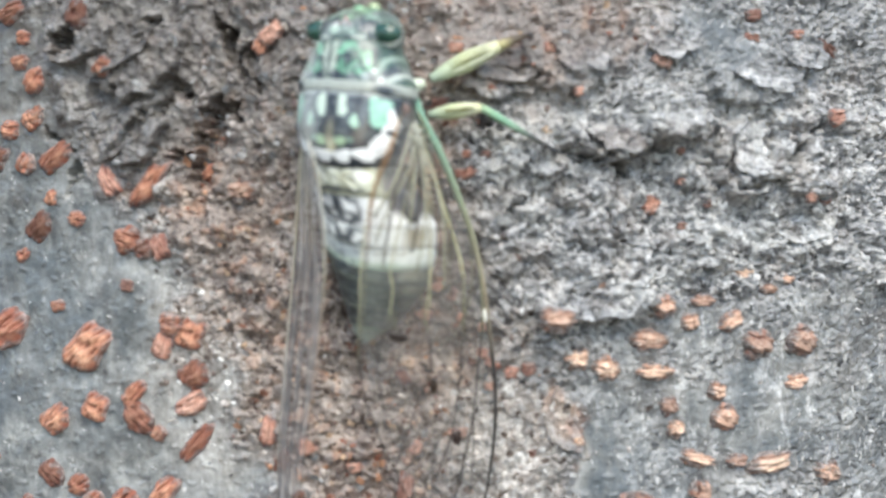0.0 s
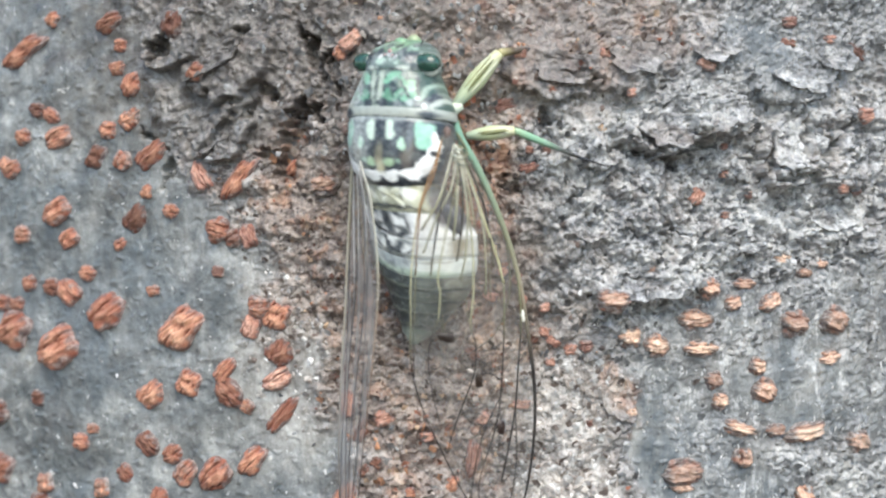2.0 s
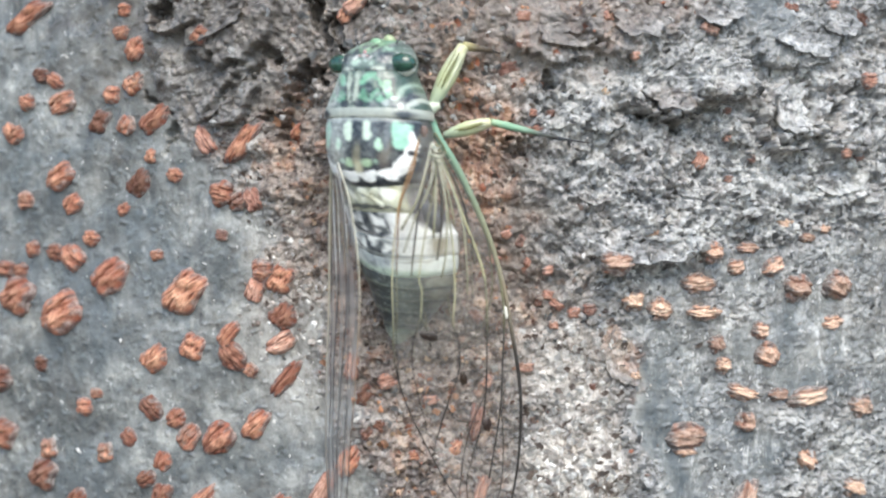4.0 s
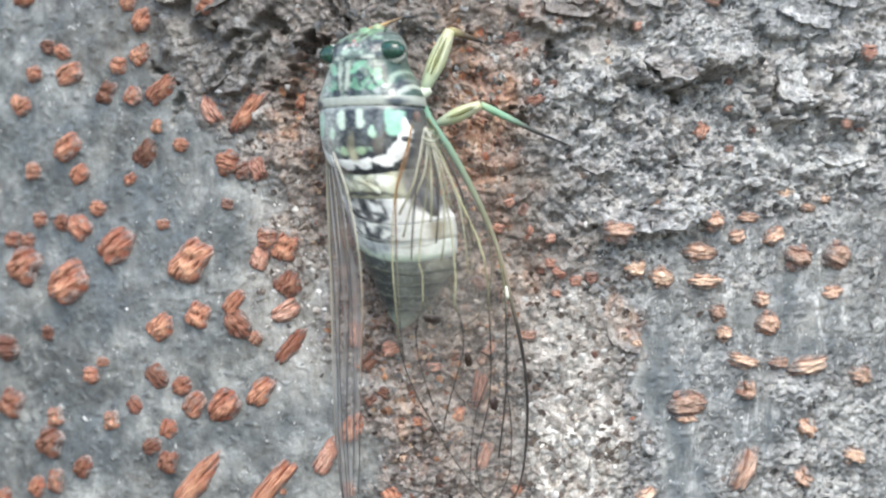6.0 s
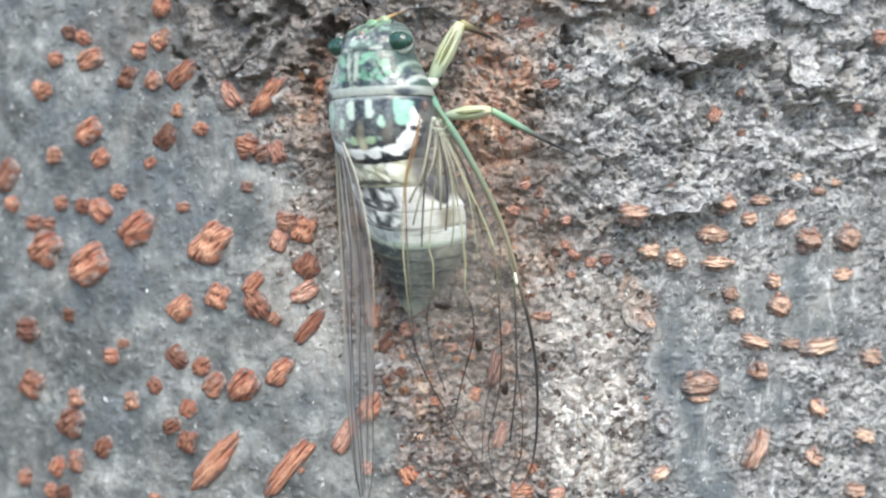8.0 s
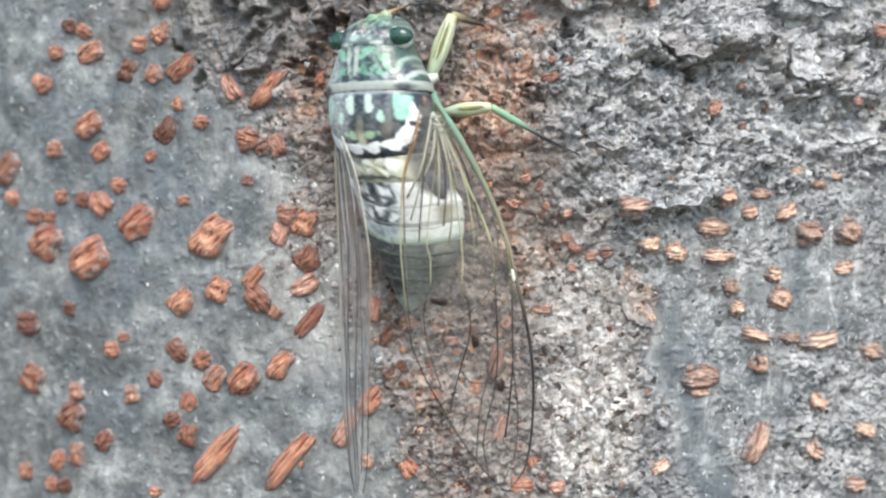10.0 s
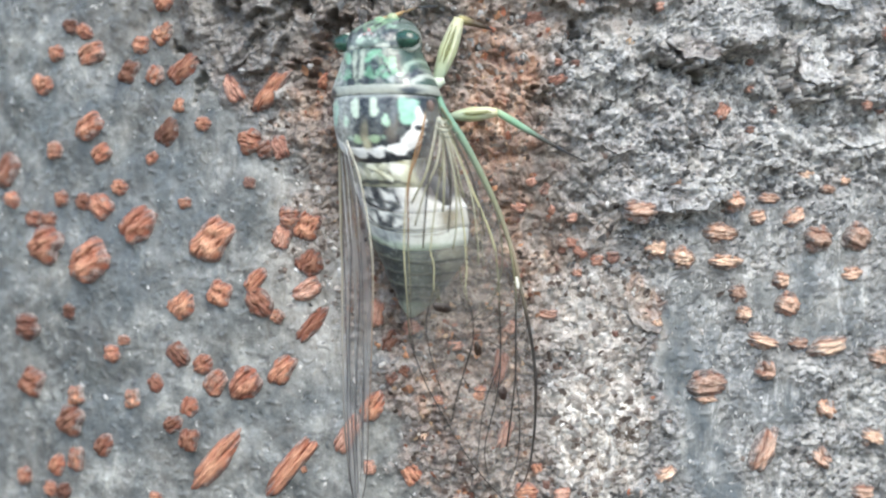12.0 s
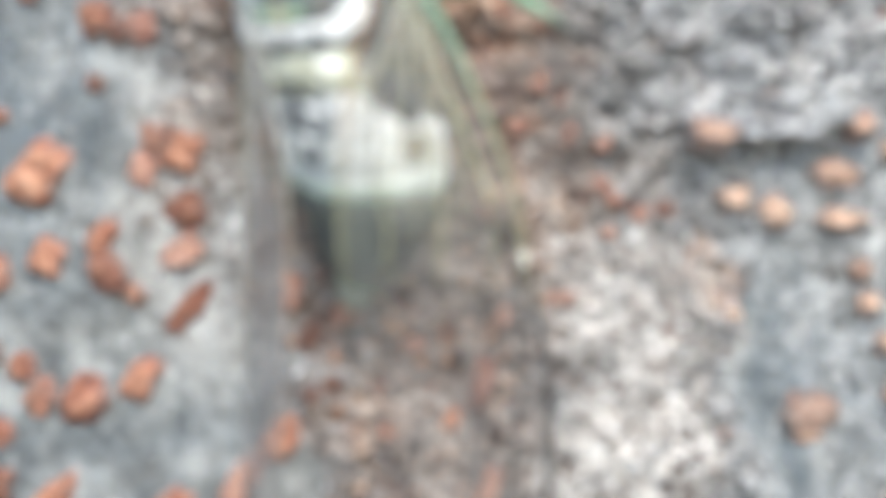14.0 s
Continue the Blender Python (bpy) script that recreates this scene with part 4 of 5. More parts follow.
def build_wings():
    wing = build_wing("hindwing", HIND, "clear short hindwing")
    edge(wing, 0.0, (0.14, 0.1, 0.07), (OLIVE, OLIVE, DARK))
    for line in (((7.2, 2.0), (8.0, -6.0), (8.6, -13.0), (9.4, -18.0)), ((6.5, 1.0), (6.0, -7.0), (5.8, -14.0), (6.6, -20.0)), ((8.0, 1.0), (11.0, -8.0), (12.0, -15.0))):
        vein(wing, *line, thick=0.07, tones=(DARK, OLIVE, OLIVE))
    wing = build_wing("forewing", RIGHT, "clear forewing with olive veins and dark spots")
    edge(wing, 0.0, (0.5, 0.5, 0.38, 0.28, 0.25, 0.2, 0.14, 0.08), ((0.20, 0.40, 0.29), (0.22, 0.36, 0.26), (0.24, 0.26, 0.17), (0.28, 0.24, 0.17), DARK, DARK, DARK, (0.14, 0.07, 0.05)))
    edge(wing, 1.0, (0.08, 0.08, 0.09, 0.08, 0.07), (OLIVE, AMBER, STRAW, DARK, DARK, DARK))
    vein(wing, (4.6, 3.6), (4.0, -0.2), (2.7, -4.3), (2.6, -9.6), (2.6, -12.4), tones=(AMBER, (0.24, 0.12, 0.05), (0.13, 0.08, 0.04)), thick=0.1)
    vein(wing, (6.5, 3.4), (6.8, -0.8), (6.0, -6.3), (5.3, -12.3), (5.7, -14.3), (5.7, -17.4), tones=(OLIVE, OLIVE, STRAW, STRAW), thick=0.09)
    vein(wing, (6.6, 3.4), (7.9, -2.1), (8.9, -7.0), (9.4, -10.6), (9.7, -14.8), (9.6, -18.0), (10.3, -20.0), (10.6, -22.2), (10.5, -24.5), (9.3, -28.6), (8.2, -32.8), tones=(OLIVE, OLIVE, STRAW, STRAW, DARK, DARK, DARK, DARK))
    vein(wing, (6.8, 3.3), (9.0, -2.1), (10.4, -5.4), (12.4, -9.9), (13.4, -12.9), tones=(OLIVE, STRAW, STRAW), thick=0.17)
    vein(wing, (13.4, -12.9), (13.8, -16.9), (14.0, -21.3), (14.1, -27.0), (13.7, -31.3), (12.7, -35.3))
    vein(wing, (6.5, 4.8), (9.5, 0.4), (12.5, -4.8), (14.6, -9.8), (15.7, -14.8), (16.1, -18.5), (16.1, -24.2), (16.1, -28.5), (15.6, -33.6), (15.0, -37.9), thick=0.13)
    for line in (((6.4, 3.4), (6.2, -1.5), (4.6, -5.6), (3.4, -9.7)), ((6.5, 3.3), (7.4, -2.1), (7.7, -6.3), (7.4, -10.5)), ((6.6, 3.1), (8.3, -2.1), (9.3, -6.3)), ((6.2, 3.4), (4.9, -2.9), (3.0, -7.0)),
                 ((7.0, 3.0), (9.9, -2.6), (11.2, -7.0), (12.0, -11.0)), ((6.6, 2.8), (6.9, -3.4), (6.8, -8.0)), ((6.3, 2.6), (5.2, -3.0), (4.6, -9.0), (4.4, -12.4)),
                 ((6.7, 2.4), (8.2, -4.0), (8.4, -9.5), (8.0, -12.6)), ((6.9, 2.4), (10.0, -5.0), (11.0, -11.0), (11.2, -14.5))):
        vein(wing, *line, thick=0.10 + 0.06 * (line[1][0] % 1), tones=((0.55, 0.55, 0.45), (0.36, 0.35, 0.24), OLIVE) if line[1][0] % 2 < 1 else ((0.12, 0.11, 0.08), DARK, (0.1, 0.09, 0.06)))
    for reach, cx, thick, tone in ((0.55, 6.7, 0.16, (0.50, 0.54, 0.47)), (1.0, 6.95, 0.1, (0.10, 0.10, 0.08)), (1.35, 6.8, 0.12, (0.46, 0.48, 0.38)), (1.9, 7.2, 0.07, (0.2, 0.22, 0.17))):
        arc = [(cx + reach * math.cos(a), 3.5 + reach * 1.3 * math.sin(a)) for a in np.linspace(math.radians(195 + 20 * reach), math.radians(345 - 12 * reach), 6)]
        vein(wing, *arc, thick=thick, tones=(tone, tone, OLIVE))
    for line in (((10.6, -21.3), (12.2, -21.2), (13.9, -20.2)), ((10.5, -24.5), (12.3, -24.1), (14.0, -25.0)), ((14.1, -27.0), (12.4, -31.3), (11.6, -35.6), (11.3, -41.0)), ((8.2, -32.8), (8.0, -34.3), (7.5, -33.7)),
                 ((12.7, -35.3), (12.2, -38.5), (12.9, -43.1)), ((16.1, -28.5), (16.7, -34.4), (16.4, -39.8), (14.9, -43.5)), ((5.7, -17.4), (7.2, -19.9), (10.3, -20.3)), ((5.7, -17.4), (4.8, -21.5), (5.4, -26.0), (6.9, -31.0)), ((13.7, -31.3), (14.9, -31.4), (15.8, -31.4)),
                 ((9.3, -28.6), (10.7, -30.4), (13.4, -30.6)), ((2.6, -12.4), (2.8, -17.0), (2.9, -21.0), (3.3, -25.0))):
        vein(wing, *line, thick=0.07)
    for x, z, rx, rz, tone in ((16.3, -17.0, 0.45, 0.75, (0.75, 0.74, 0.66)), (6.8, -19.8, 1.15, 0.62, (0.03, 0.02, 0.016)), (11.2, -25.0, 0.5, 1.0, (0.03, 0.018, 0.012)), (14.5, -30.9, 0.6, 1.0, (0.03, 0.016, 0.013))):
        wing_spot(wing, x, z, rx, rz, tone)
    wing = build_wing("forewing", LEFT, "clear folded forewing with close dark veins", FOLDED)
    edge(wing, 0.0, (0.22, 0.18, 0.16, 0.14, 0.12, 0.1, 0.07), ((0.4, 0.38, 0.28), (0.40, 0.36, 0.28), (0.34, 0.31, 0.25), (0.25, 0.24, 0.22), (0.12, 0.11, 0.1), DARK))
    edge(wing, 1.0, (0.1, 0.1, 0.07, 0.06, 0.05), ((0.5, 0.48, 0.4), (0.5, 0.48, 0.38), (0.3, 0.2, 0.14), DARK, DARK))
    ash = (0.55, 0.55, 0.53)
    for v, a, b, thick, light in ((0.12, 0.0, 0.95, 0.06, 0), (0.22, 0.05, 0.97, 0.05, 1), (0.31, 0.05, 0.98, 0.06, 0), (0.44, 0.0, 0.96, 0.05, 1), (0.54, 0.1, 0.96, 0.06, 0), (0.66, 0.0, 0.5, 0.05, 1), (0.72, 0.2, 0.9, 0.05, 0), (0.85, 0.3, 0.85, 0.05, 1)):
        line = [wing_point(wing[1], u, v + 0.05 * math.sin(9 * u + 20 * v)) + np.array((0, -0.04, 0)) for u in np.linspace(a, b, 18)]
        tones = [(ash if light else (0.2, 0.17, 0.12)) if p[2] > -12 else (0.16, 0.16, 0.165) if light else (0.05, 0.05, 0.055) for p in line]
        part("vein", tube("vein", line, (thick, thick), VEIN, tones, 50, 6), wing[0])


build_wings()


# legs: the thigh turns at the hip, the shin at the knee
def build_leg(hip, knee, foot, thick, label, shin_tones, toe, stout=1.0):
    hip, knee, foot, toe = (np.array(p, float) for p in (hip, knee, foot, toe))
    thigh_line = [hip * 0, (knee - hip) * 0.3, (knee - hip) * 0.7, knee - hip]
    leg = part("leg", tube("leg", thigh_line, (thick * 0.45, thick * 0.8, thick * 1.08, thick * 0.9, thick * 0.6), LEG,
                           ((0.28, 0.36, 0.28), (0.44, 0.52, 0.36), (0.50, 0.55, 0.32), (0.55, 0.58, 0.40), (0.58, 0.57, 0.34)), 26, 12), cicada, label)
    for off, wide, tone in ((0.0, 0.24, (0.17, 0.18, 0.07)), (-0.5, 0.12, (0.25, 0.25, 0.12)), (0.55, 0.14, (0.62, 0.64, 0.48))):
        side = np.array((off * thick * 0.8, -thick * math.sqrt(1 - off * off) * 1.05, -off * thick * 0.4))
        stripe = [p + side for p in ((knee - hip) * 0.3, (knee - hip) * 0.6, (knee - hip) * 0.88)]
        part("leg_stripe", tube("leg_stripe", stripe, (0.05, wide, wide * 0.8, 0.05), LEG, (tone, tone), 12, 6, 0.5), leg)
    shin = part("shin", tube("shin", [knee * 0, (foot - knee) * 0.45, foot - knee], tuple(stout * r for r in (0.30, 0.33, 0.28, 0.2, 0.15)), LEG, shin_tones, 22, 10), leg)
    part("foot", tube("foot", [foot - knee, (foot - knee) * 0.6 + (toe - knee) * 0.4, toe - knee], (0.15 * stout, 0.14, 0.08), LEG, (BLACK, DARK), 14, 8), shin)
    leg.location, shin.location = hip * MM, (knee - hip) * MM
    return leg, shin


JADE = (0.22, 0.42, 0.27)
part("coxa", tube("coxa", [(4.2, -3.9, 7.2), (5.6, -4.0, 7.9), (6.9, -3.9, 8.5)], (0.7, 0.85, 0.8, 0.45), LEG, ((0.36, 0.46, 0.38), (0.52, 0.6, 0.5), (0.58, 0.62, 0.5)), 14, 12), cicada, "pale green hip of the front leg")
fore_leg = build_leg((5.9, -3.8, 8.0), (10.0, -3.4, 15.65), (13.4, -1.4, 14.3), 1.1, "yellow-green striped front leg", ((0.42, 0.38, 0.18), (0.10, 0.07, 0.04), (0.05, 0.035, 0.025)), (14.4, -0.2, 13.9), 1.7)
mid_leg = build_leg((7.6, -3.0, 4.0), (13.6, -3.8, 4.5), (21.2, -2.2, 0.2), 0.88, "yellow middle leg with a green shin", ((0.34, 0.48, 0.30), JADE, (0.22, 0.38, 0.26), (0.09, 0.10, 0.09), DARK), (25.0, -1.6, -1.6), 1.5)
far_leg = build_leg((-3.5, -2.5, 10.0), (-1.5, -2.2, 16.0), (3.6, -1.8, 17.9), 0.7, "front leg half hidden by the head", ((0.45, 0.30, 0.12), (0.45, 0.28, 0.12), DARK), (8.0, 0.2, 18.4))


# ---- pieces of the bark ----
def lenticel_shape(k, material, layered):
    """A corky blister, about one unit to either side, split along its length; the layered kind is a stack of thin cork sheets."""
    dice = random.Random(k + 50 * layered)
    along, across = 20, 34
    u, v = np.meshgrid(np.linspace(-1, 1, along), np.linspace(-1, 1, across), indexing="ij")
    x, y = u * np.sqrt(1 - 0.44 * v * v), v * np.sqrt(1 - 0.44 * u * u)
    way, rim = np.arctan2(y, x), np.maximum(np.abs(u), np.abs(v))
    swell = 1 + 0.2 * perlin(1.1 * np.cos(way) + 9.3 * k, 1.1 * np.sin(way) + 0.5, 200) + 0.08 * rim * perlin(3.3 * np.cos(way) + 5.1 * k, 3.3 * np.sin(way), 204)
    x, y = x * swell, y * swell
    high = (1 - rim**2.6) ** 0.7
    if layered:
        cuts = [-0.5 + dice.uniform(-0.12, 0.08), 0.5 + dice.uniform(-0.1, 0.15)]
    else:
        cuts = [at + dice.uniform(-0.14, 0.14) for at in dice.choice(((0.0,), (0.25,), (-0.35, 0.3), (-0.3, 0.4), (-0.5, 0.05, 0.5)))]
    count, cut, band = len(cuts), np.zeros(u.shape), np.zeros(u.shape, int)
    slant, bowed = dice.uniform(-0.15, 0.15), dice.uniform(-0.1, 0.45) if layered else dice.uniform(-0.25, 0.25)
    for at in cuts:
        line = at + slant * u + bowed * u * u * (1 - at * at) + 0.16 * perlin(1.7 * u + 3.7 * k, 4.0 * at + 0 * u, 210)
        fade = step(-0.5, 0.1, perlin(1.4 * u + 2.9 * k, 3.0 * at + 0 * u, 214) + 0.35 * layered - 0.25 * np.abs(u) ** 4)
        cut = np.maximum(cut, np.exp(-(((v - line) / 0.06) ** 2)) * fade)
        band = band + (v > line)
    lift = np.array([dice.uniform(0.72, 1.05) for _ in range(count + 1)])
    reach = np.array([dice.uniform(0.7, 1.1) for _ in range(count + 1)])
    if layered:
        lift, reach = np.array((dice.uniform(0.4, 0.65), 1.1, dice.uniform(0.55, 0.85))), np.array((dice.uniform(0.5, 0.8), 1.2, dice.uniform(0.75, 1.0)))
    reach = reach[band]
    lumps = 0.26 * fbm(1.4 * x + 7.7 * k, 2.0 * y, 220, 2) + 0.2 * fbm(2.4 * x + 3.3 * k, 7.0 * y, 224, 2)
    high = high * lift[band] * (0.95 + lumps) * (1 - 0.45 * step(reach - 0.12, reach + 0.12, np.abs(u))) - (0.34 if layered else 0.26) * cut * high
    high = np.where(rim > 0.99, -0.25, high)
    points = np.stack([1000 * x, 1000 * y, 1000 * high], -1).reshape(-1, 3)
    faces = [(i * across + j, (i + 1) * across + j, (i + 1) * across + j + 1, i * across + j + 1) for i in range(along - 1) for j in range(across - 1)]
    data = mesh_of("lenticel", points, faces, material)
    fringe = step(0.56 if layered else 0.66, 0.86 if layered else 0.92, rim + 0.4 * perlin(2.5 * x + k, 2.5 * y, 230)) * (0.9 if layered else 0.7)
    if layered:
        fringe = np.maximum(fringe, 0.7 * (band == 0) * step(-0.5, 0.2, perlin(2 * x + k, 2 * y, 232)))
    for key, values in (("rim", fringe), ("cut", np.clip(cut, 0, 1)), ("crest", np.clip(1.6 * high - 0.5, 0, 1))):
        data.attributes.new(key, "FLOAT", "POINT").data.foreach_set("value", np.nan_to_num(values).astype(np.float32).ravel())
    return data


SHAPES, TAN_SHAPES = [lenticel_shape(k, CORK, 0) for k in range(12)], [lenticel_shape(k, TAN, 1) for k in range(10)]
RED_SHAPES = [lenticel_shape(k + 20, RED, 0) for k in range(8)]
chance = random.Random(5)


def lenticel(x, z, length, width, turn, kind=None):
    place, out = on_bark(x, z)
    side = Vector((-out.y, out.x, 0))
    along = math.cos(radians(turn)) * side + math.sin(radians(turn)) * Vector((0, 0, 1))
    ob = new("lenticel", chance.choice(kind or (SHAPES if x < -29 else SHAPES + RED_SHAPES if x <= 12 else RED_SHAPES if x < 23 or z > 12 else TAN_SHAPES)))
    ob.parent = trunk
    grow = 1.15 if x < -12 else 1.0 if x <= 12 or kind else 0.85 if x < 23 or z > 12 else 1.15
    length, width = length * grow, width * grow
    axes = Matrix((along, out.cross(along), out)).transposed().to_4x4()
    size = (length * 0.59, width * 0.61, 0.36 * width + 0.35)
    ob.matrix_basis = Matrix.Translation((place - out * 0.1) * MM) @ axes @ Matrix.Diagonal((*(MM * s for s in size), 1))


lenticel(10.2, 7.8, 1.4, 1.1, 20, RED_SHAPES)
lenticel(12.8, 4.2, 1.1, 0.9, 70, RED_SHAPES)
lenticel(8.5, 4.6, 2.0, 1.3, -20, RED_SHAPES)
lenticel(15.4, 0.0, 1.3, 1.1, 0, RED_SHAPES)
lenticel(6.3, -2.6, 2.2, 1.2, -50, RED_SHAPES)
lenticel(-52.6, 29.5, 2.1, 1.6, -20)
lenticel(-50.6, 28.7, 2.1, 1.6, -30)
lenticel(-54.8, 25.9, 2.1, 1.8, 0)
lenticel(-49.9, 25.7, 3.6, 2.2, 25)
lenticel(-44.3, 22.9, 3.0, 2.0, 50)
lenticel(-58.2, 21.9, 2.4, 1.8, -60)
lenticel(-50.0, 15.6, 3.6, 2.5, 35)
lenticel(-38.7, 14.6, 3.5, 2.3, 55)
lenticel(-41.0, 11.1, 1.9, 1.2, 30)
lenticel(-48.6, 11.9, 2.7, 1.9, 40)
lenticel(-55.8, 12.4, 2.2, 1.9, 0)
lenticel(-64.4, 9.7, 4.1, 2.8, 60)
lenticel(-33.2, 15.6, 1.8, 1.5, 0)
lenticel(-39.1, 27.7, 2.2, 1.8, -60)
lenticel(-42.4, 26.5, 2.0, 1.9, 0)
lenticel(-36.2, 23.1, 4.3, 2.0, 40)
lenticel(-40.4, 22.4, 2.3, 2.0, 60)
lenticel(-36.7, 18.2, 1.7, 1.4, 60)
lenticel(-28.8, 20.0, 3.3, 2.1, -60)
lenticel(-23.5, 19.7, 5.2, 1.8, 50)
lenticel(-26.4, 13.1, 2.7, 2.6, 0)
lenticel(-24.4, 12.1, 2.2, 1.8, 30)
lenticel(-22.4, 12.3, 2.5, 1.9, -60)
lenticel(-26.5, 7.7, 1.4, 1.2, 0)
lenticel(-63.4, 5.4, 2.5, 1.8, -20)
lenticel(-55.2, 5.6, 1.8, 1.8, 0)
lenticel(-35.9, 5.0, 1.7, 1.2, 0)
lenticel(-46.0, 7.2, 1.9, 1.7, 0)
lenticel(-51.5, 5.2, 2.1, 1.9, 0)
lenticel(-48.8, 4.5, 3.1, 2.7, -40)
lenticel(-59.6, 2.7, 2.4, 1.9, 0)
lenticel(-57.0, 2.6, 2.1, 1.6, 0)
lenticel(-57.1, -0.9, 4.5, 4.0, 45)
lenticel(-43.2, 2.0, 4.8, 3.4, 40)
lenticel(-31.9, 0.1, 5.8, 3.6, 40)
lenticel(-50.1, -3.1, 5.2, 4.1, 35)
lenticel(-22.3, 0.5, 2.5, 1.9, 70)
lenticel(-21.2, 3.1, 2.5, 2.2, 0)
lenticel(-18.9, 2.0, 3.3, 2.7, 50)
lenticel(-18.7, -2.8, 3.0, 2.5, 50)
lenticel(-19.1, -6.3, 3.4, 2.2, 30)
lenticel(-25.8, -5.3, 3.0, 1.6, 50)
lenticel(-25.4, -8.1, 3.3, 2.5, -50)
lenticel(-30.8, -7.1, 3.0, 2.7, 50)
lenticel(-36.4, -8.8, 3.4, 2.4, 45)
lenticel(-23.1, -10.0, 1.6, 1.5, -50)
lenticel(-18.5, -11.0, 4.8, 1.6, 50)
lenticel(-60.3, -12.6, 3.4, 2.9, 0)
lenticel(-53.5, -10.2, 1.9, 1.7, 0)
lenticel(-60.1, -20.7, 3.6, 3.2, 45)
lenticel(-46.9, -15.8, 2.2, 1.9, 0)
lenticel(-44.9, -13.9, 1.7, 1.1, 0)
lenticel(-37.0, -15.5, 2.9, 2.1, -50)
lenticel(-33.5, -16.7, 2.3, 2.0, 45)
lenticel(-31.7, -19.2, 3.2, 2.3, 50)
lenticel(-27.6, -19.1, 3.8, 3.0, 45)
lenticel(-22.5, -17.1, 3.7, 2.2, 50)
lenticel(-40.1, -19.6, 2.2, 1.8, -45)
lenticel(-43.6, -21.9, 2.3, 2.0, 80)
lenticel(-35.4, -22.5, 2.4, 2.0, 70)
lenticel(-37.5, -25.0, 2.3, 1.8, 30)
lenticel(-35.4, -26.9, 2.6, 2.1, 80)
lenticel(-52.5, -22.0, 2.4, 2.1, 80)
lenticel(-53.1, -25.5, 3.8, 3.3, 50)
lenticel(-48.0, -28.7, 2.7, 2.2, 60)
lenticel(-55.6, -32.2, 2.7, 2.2, 60)
lenticel(-52.2, -30.8, 2.9, 1.9, 90)
lenticel(-61.7, -34.5, 2.1, 2.1, 0)
lenticel(-57.0, -35.8, 2.1, 1.9, 0)
lenticel(-54.5, -35.7, 2.4, 1.8, 20)
lenticel(-31.7, -29.7, 7.9, 2.3, 50)
lenticel(-20.9, -29.4, 8.2, 1.9, 50)
lenticel(-40.2, -35.2, 1.5, 1.2, 0)
lenticel(-10.3, -21.6, 3.8, 2.5, 60)
lenticel(-13.6, -25.4, 4.1, 1.8, 60)
lenticel(-10.7, -29.5, 1.9, 1.5, 90)
lenticel(-5.1, -30.2, 2.9, 2.2, -60)
lenticel(6.3, -16.2, 4.4, 1.9, 80)
lenticel(7.0, -25.0, 3.6, 1.6, 70)
lenticel(12.5, -9.3, 2.9, 1.5, 0)
lenticel(35.2, 1.2, 3.5, 2.5, 0)
lenticel(35.9, -2.5, 3.4, 1.6, 0)
lenticel(48.9, 0.4, 3.3, 2.9, -10)
lenticel(54.5, 0.6, 3.0, 2.9, -30)
lenticel(45.4, 3.3, 2.5, 1.8, 30)
lenticel(40.1, 3.3, 2.1, 1.6, 20)
lenticel(26.6, -0.9, 2.3, 2.2, 0)
lenticel(30.0, -2.1, 2.5, 2.5, 0)
lenticel(16.5, -1.2, 2.2, 1.2, -35)
lenticel(18.8, -2.3, 1.8, 1.6, 0)
lenticel(20.8, -1.9, 1.9, 1.8, 0)
lenticel(16.3, -3.9, 1.5, 1.2, 0)
lenticel(43.5, -5.0, 1.9, 1.8, 0)
lenticel(44.5, -8.3, 2.7, 2.5, -30)
lenticel(37.7, -6.7, 1.9, 1.9, 0)
lenticel(38.7, -9.5, 1.9, 1.9, 0)
lenticel(54.0, -4.4, 2.4, 1.7, 10)
lenticel(41.3, -13.2, 3.7, 1.5, -15)
lenticel(50.3, -14.0, 4.8, 2.0, 10)
lenticel(46.2, -13.6, 2.1, 1.5, 0)
lenticel(58.3, -15.8, 2.8, 2.6, 0)
lenticel(41.9, -17.0, 2.2, 2.1, 80)
lenticel(33.6, -18.6, 4.1, 2.7, 0)
lenticel(33.5, -20.6, 2.5, 1.0, 0)
lenticel(50.4, -22.6, 3.2, 2.6, -40)
lenticel(57.6, -26.8, 3.1, 2.1, -15)
lenticel(41.3, -27.5, 5.2, 2.5, 65)
lenticel(49.2, -29.1, 2.9, 2.3, -40)
lenticel(56.2, -34.2, 3.1, 1.8, 0)
lenticel(27.9, -30.3, 2.5, 1.6, 30)
lenticel(26.7, -10.5, 1.3, 1.2, 0)
lenticel(21.3, -11.9, 1.0, 1.0, 0)
lenticel(11.1, -29.3, 1.5, 1.3, 0)
lenticel(12.3, -31.4, 1.2, 1.2, 0)
lenticel(14.3, -32.7, 2.5, 1.8, 0)
lenticel(9.6, -32.3, 2.9, 1.9, 0)
lenticel(35.5, 17.2, 2.5, 2.2, 60)
lenticel(39.0, 23.6, 1.2, 1.0, 0)
lenticel(41.8, 17.3, 1.3, 1.2, 0)
lenticel(38.8, 20.0, 1.3, 1.0, 0)
lenticel(38.9, 14.7, 1.2, 1.2, 0)
lenticel(47.5, 9.0, 2.0, 1.8, 0)
lenticel(57.5, 18.2, 2.6, 2.3, 10)
lenticel(53.8, 18.1, 1.5, 1.4, 0)
lenticel(57.9, 27.8, 2.3, 2.3, 0)
lenticel(29.4, 7.8, 2.9, 1.3, 0)
lenticel(23.6, 4.1, 3.4, 2.1, 0)
lenticel(36.6, 5.3, 2.2, 2.1, 0)
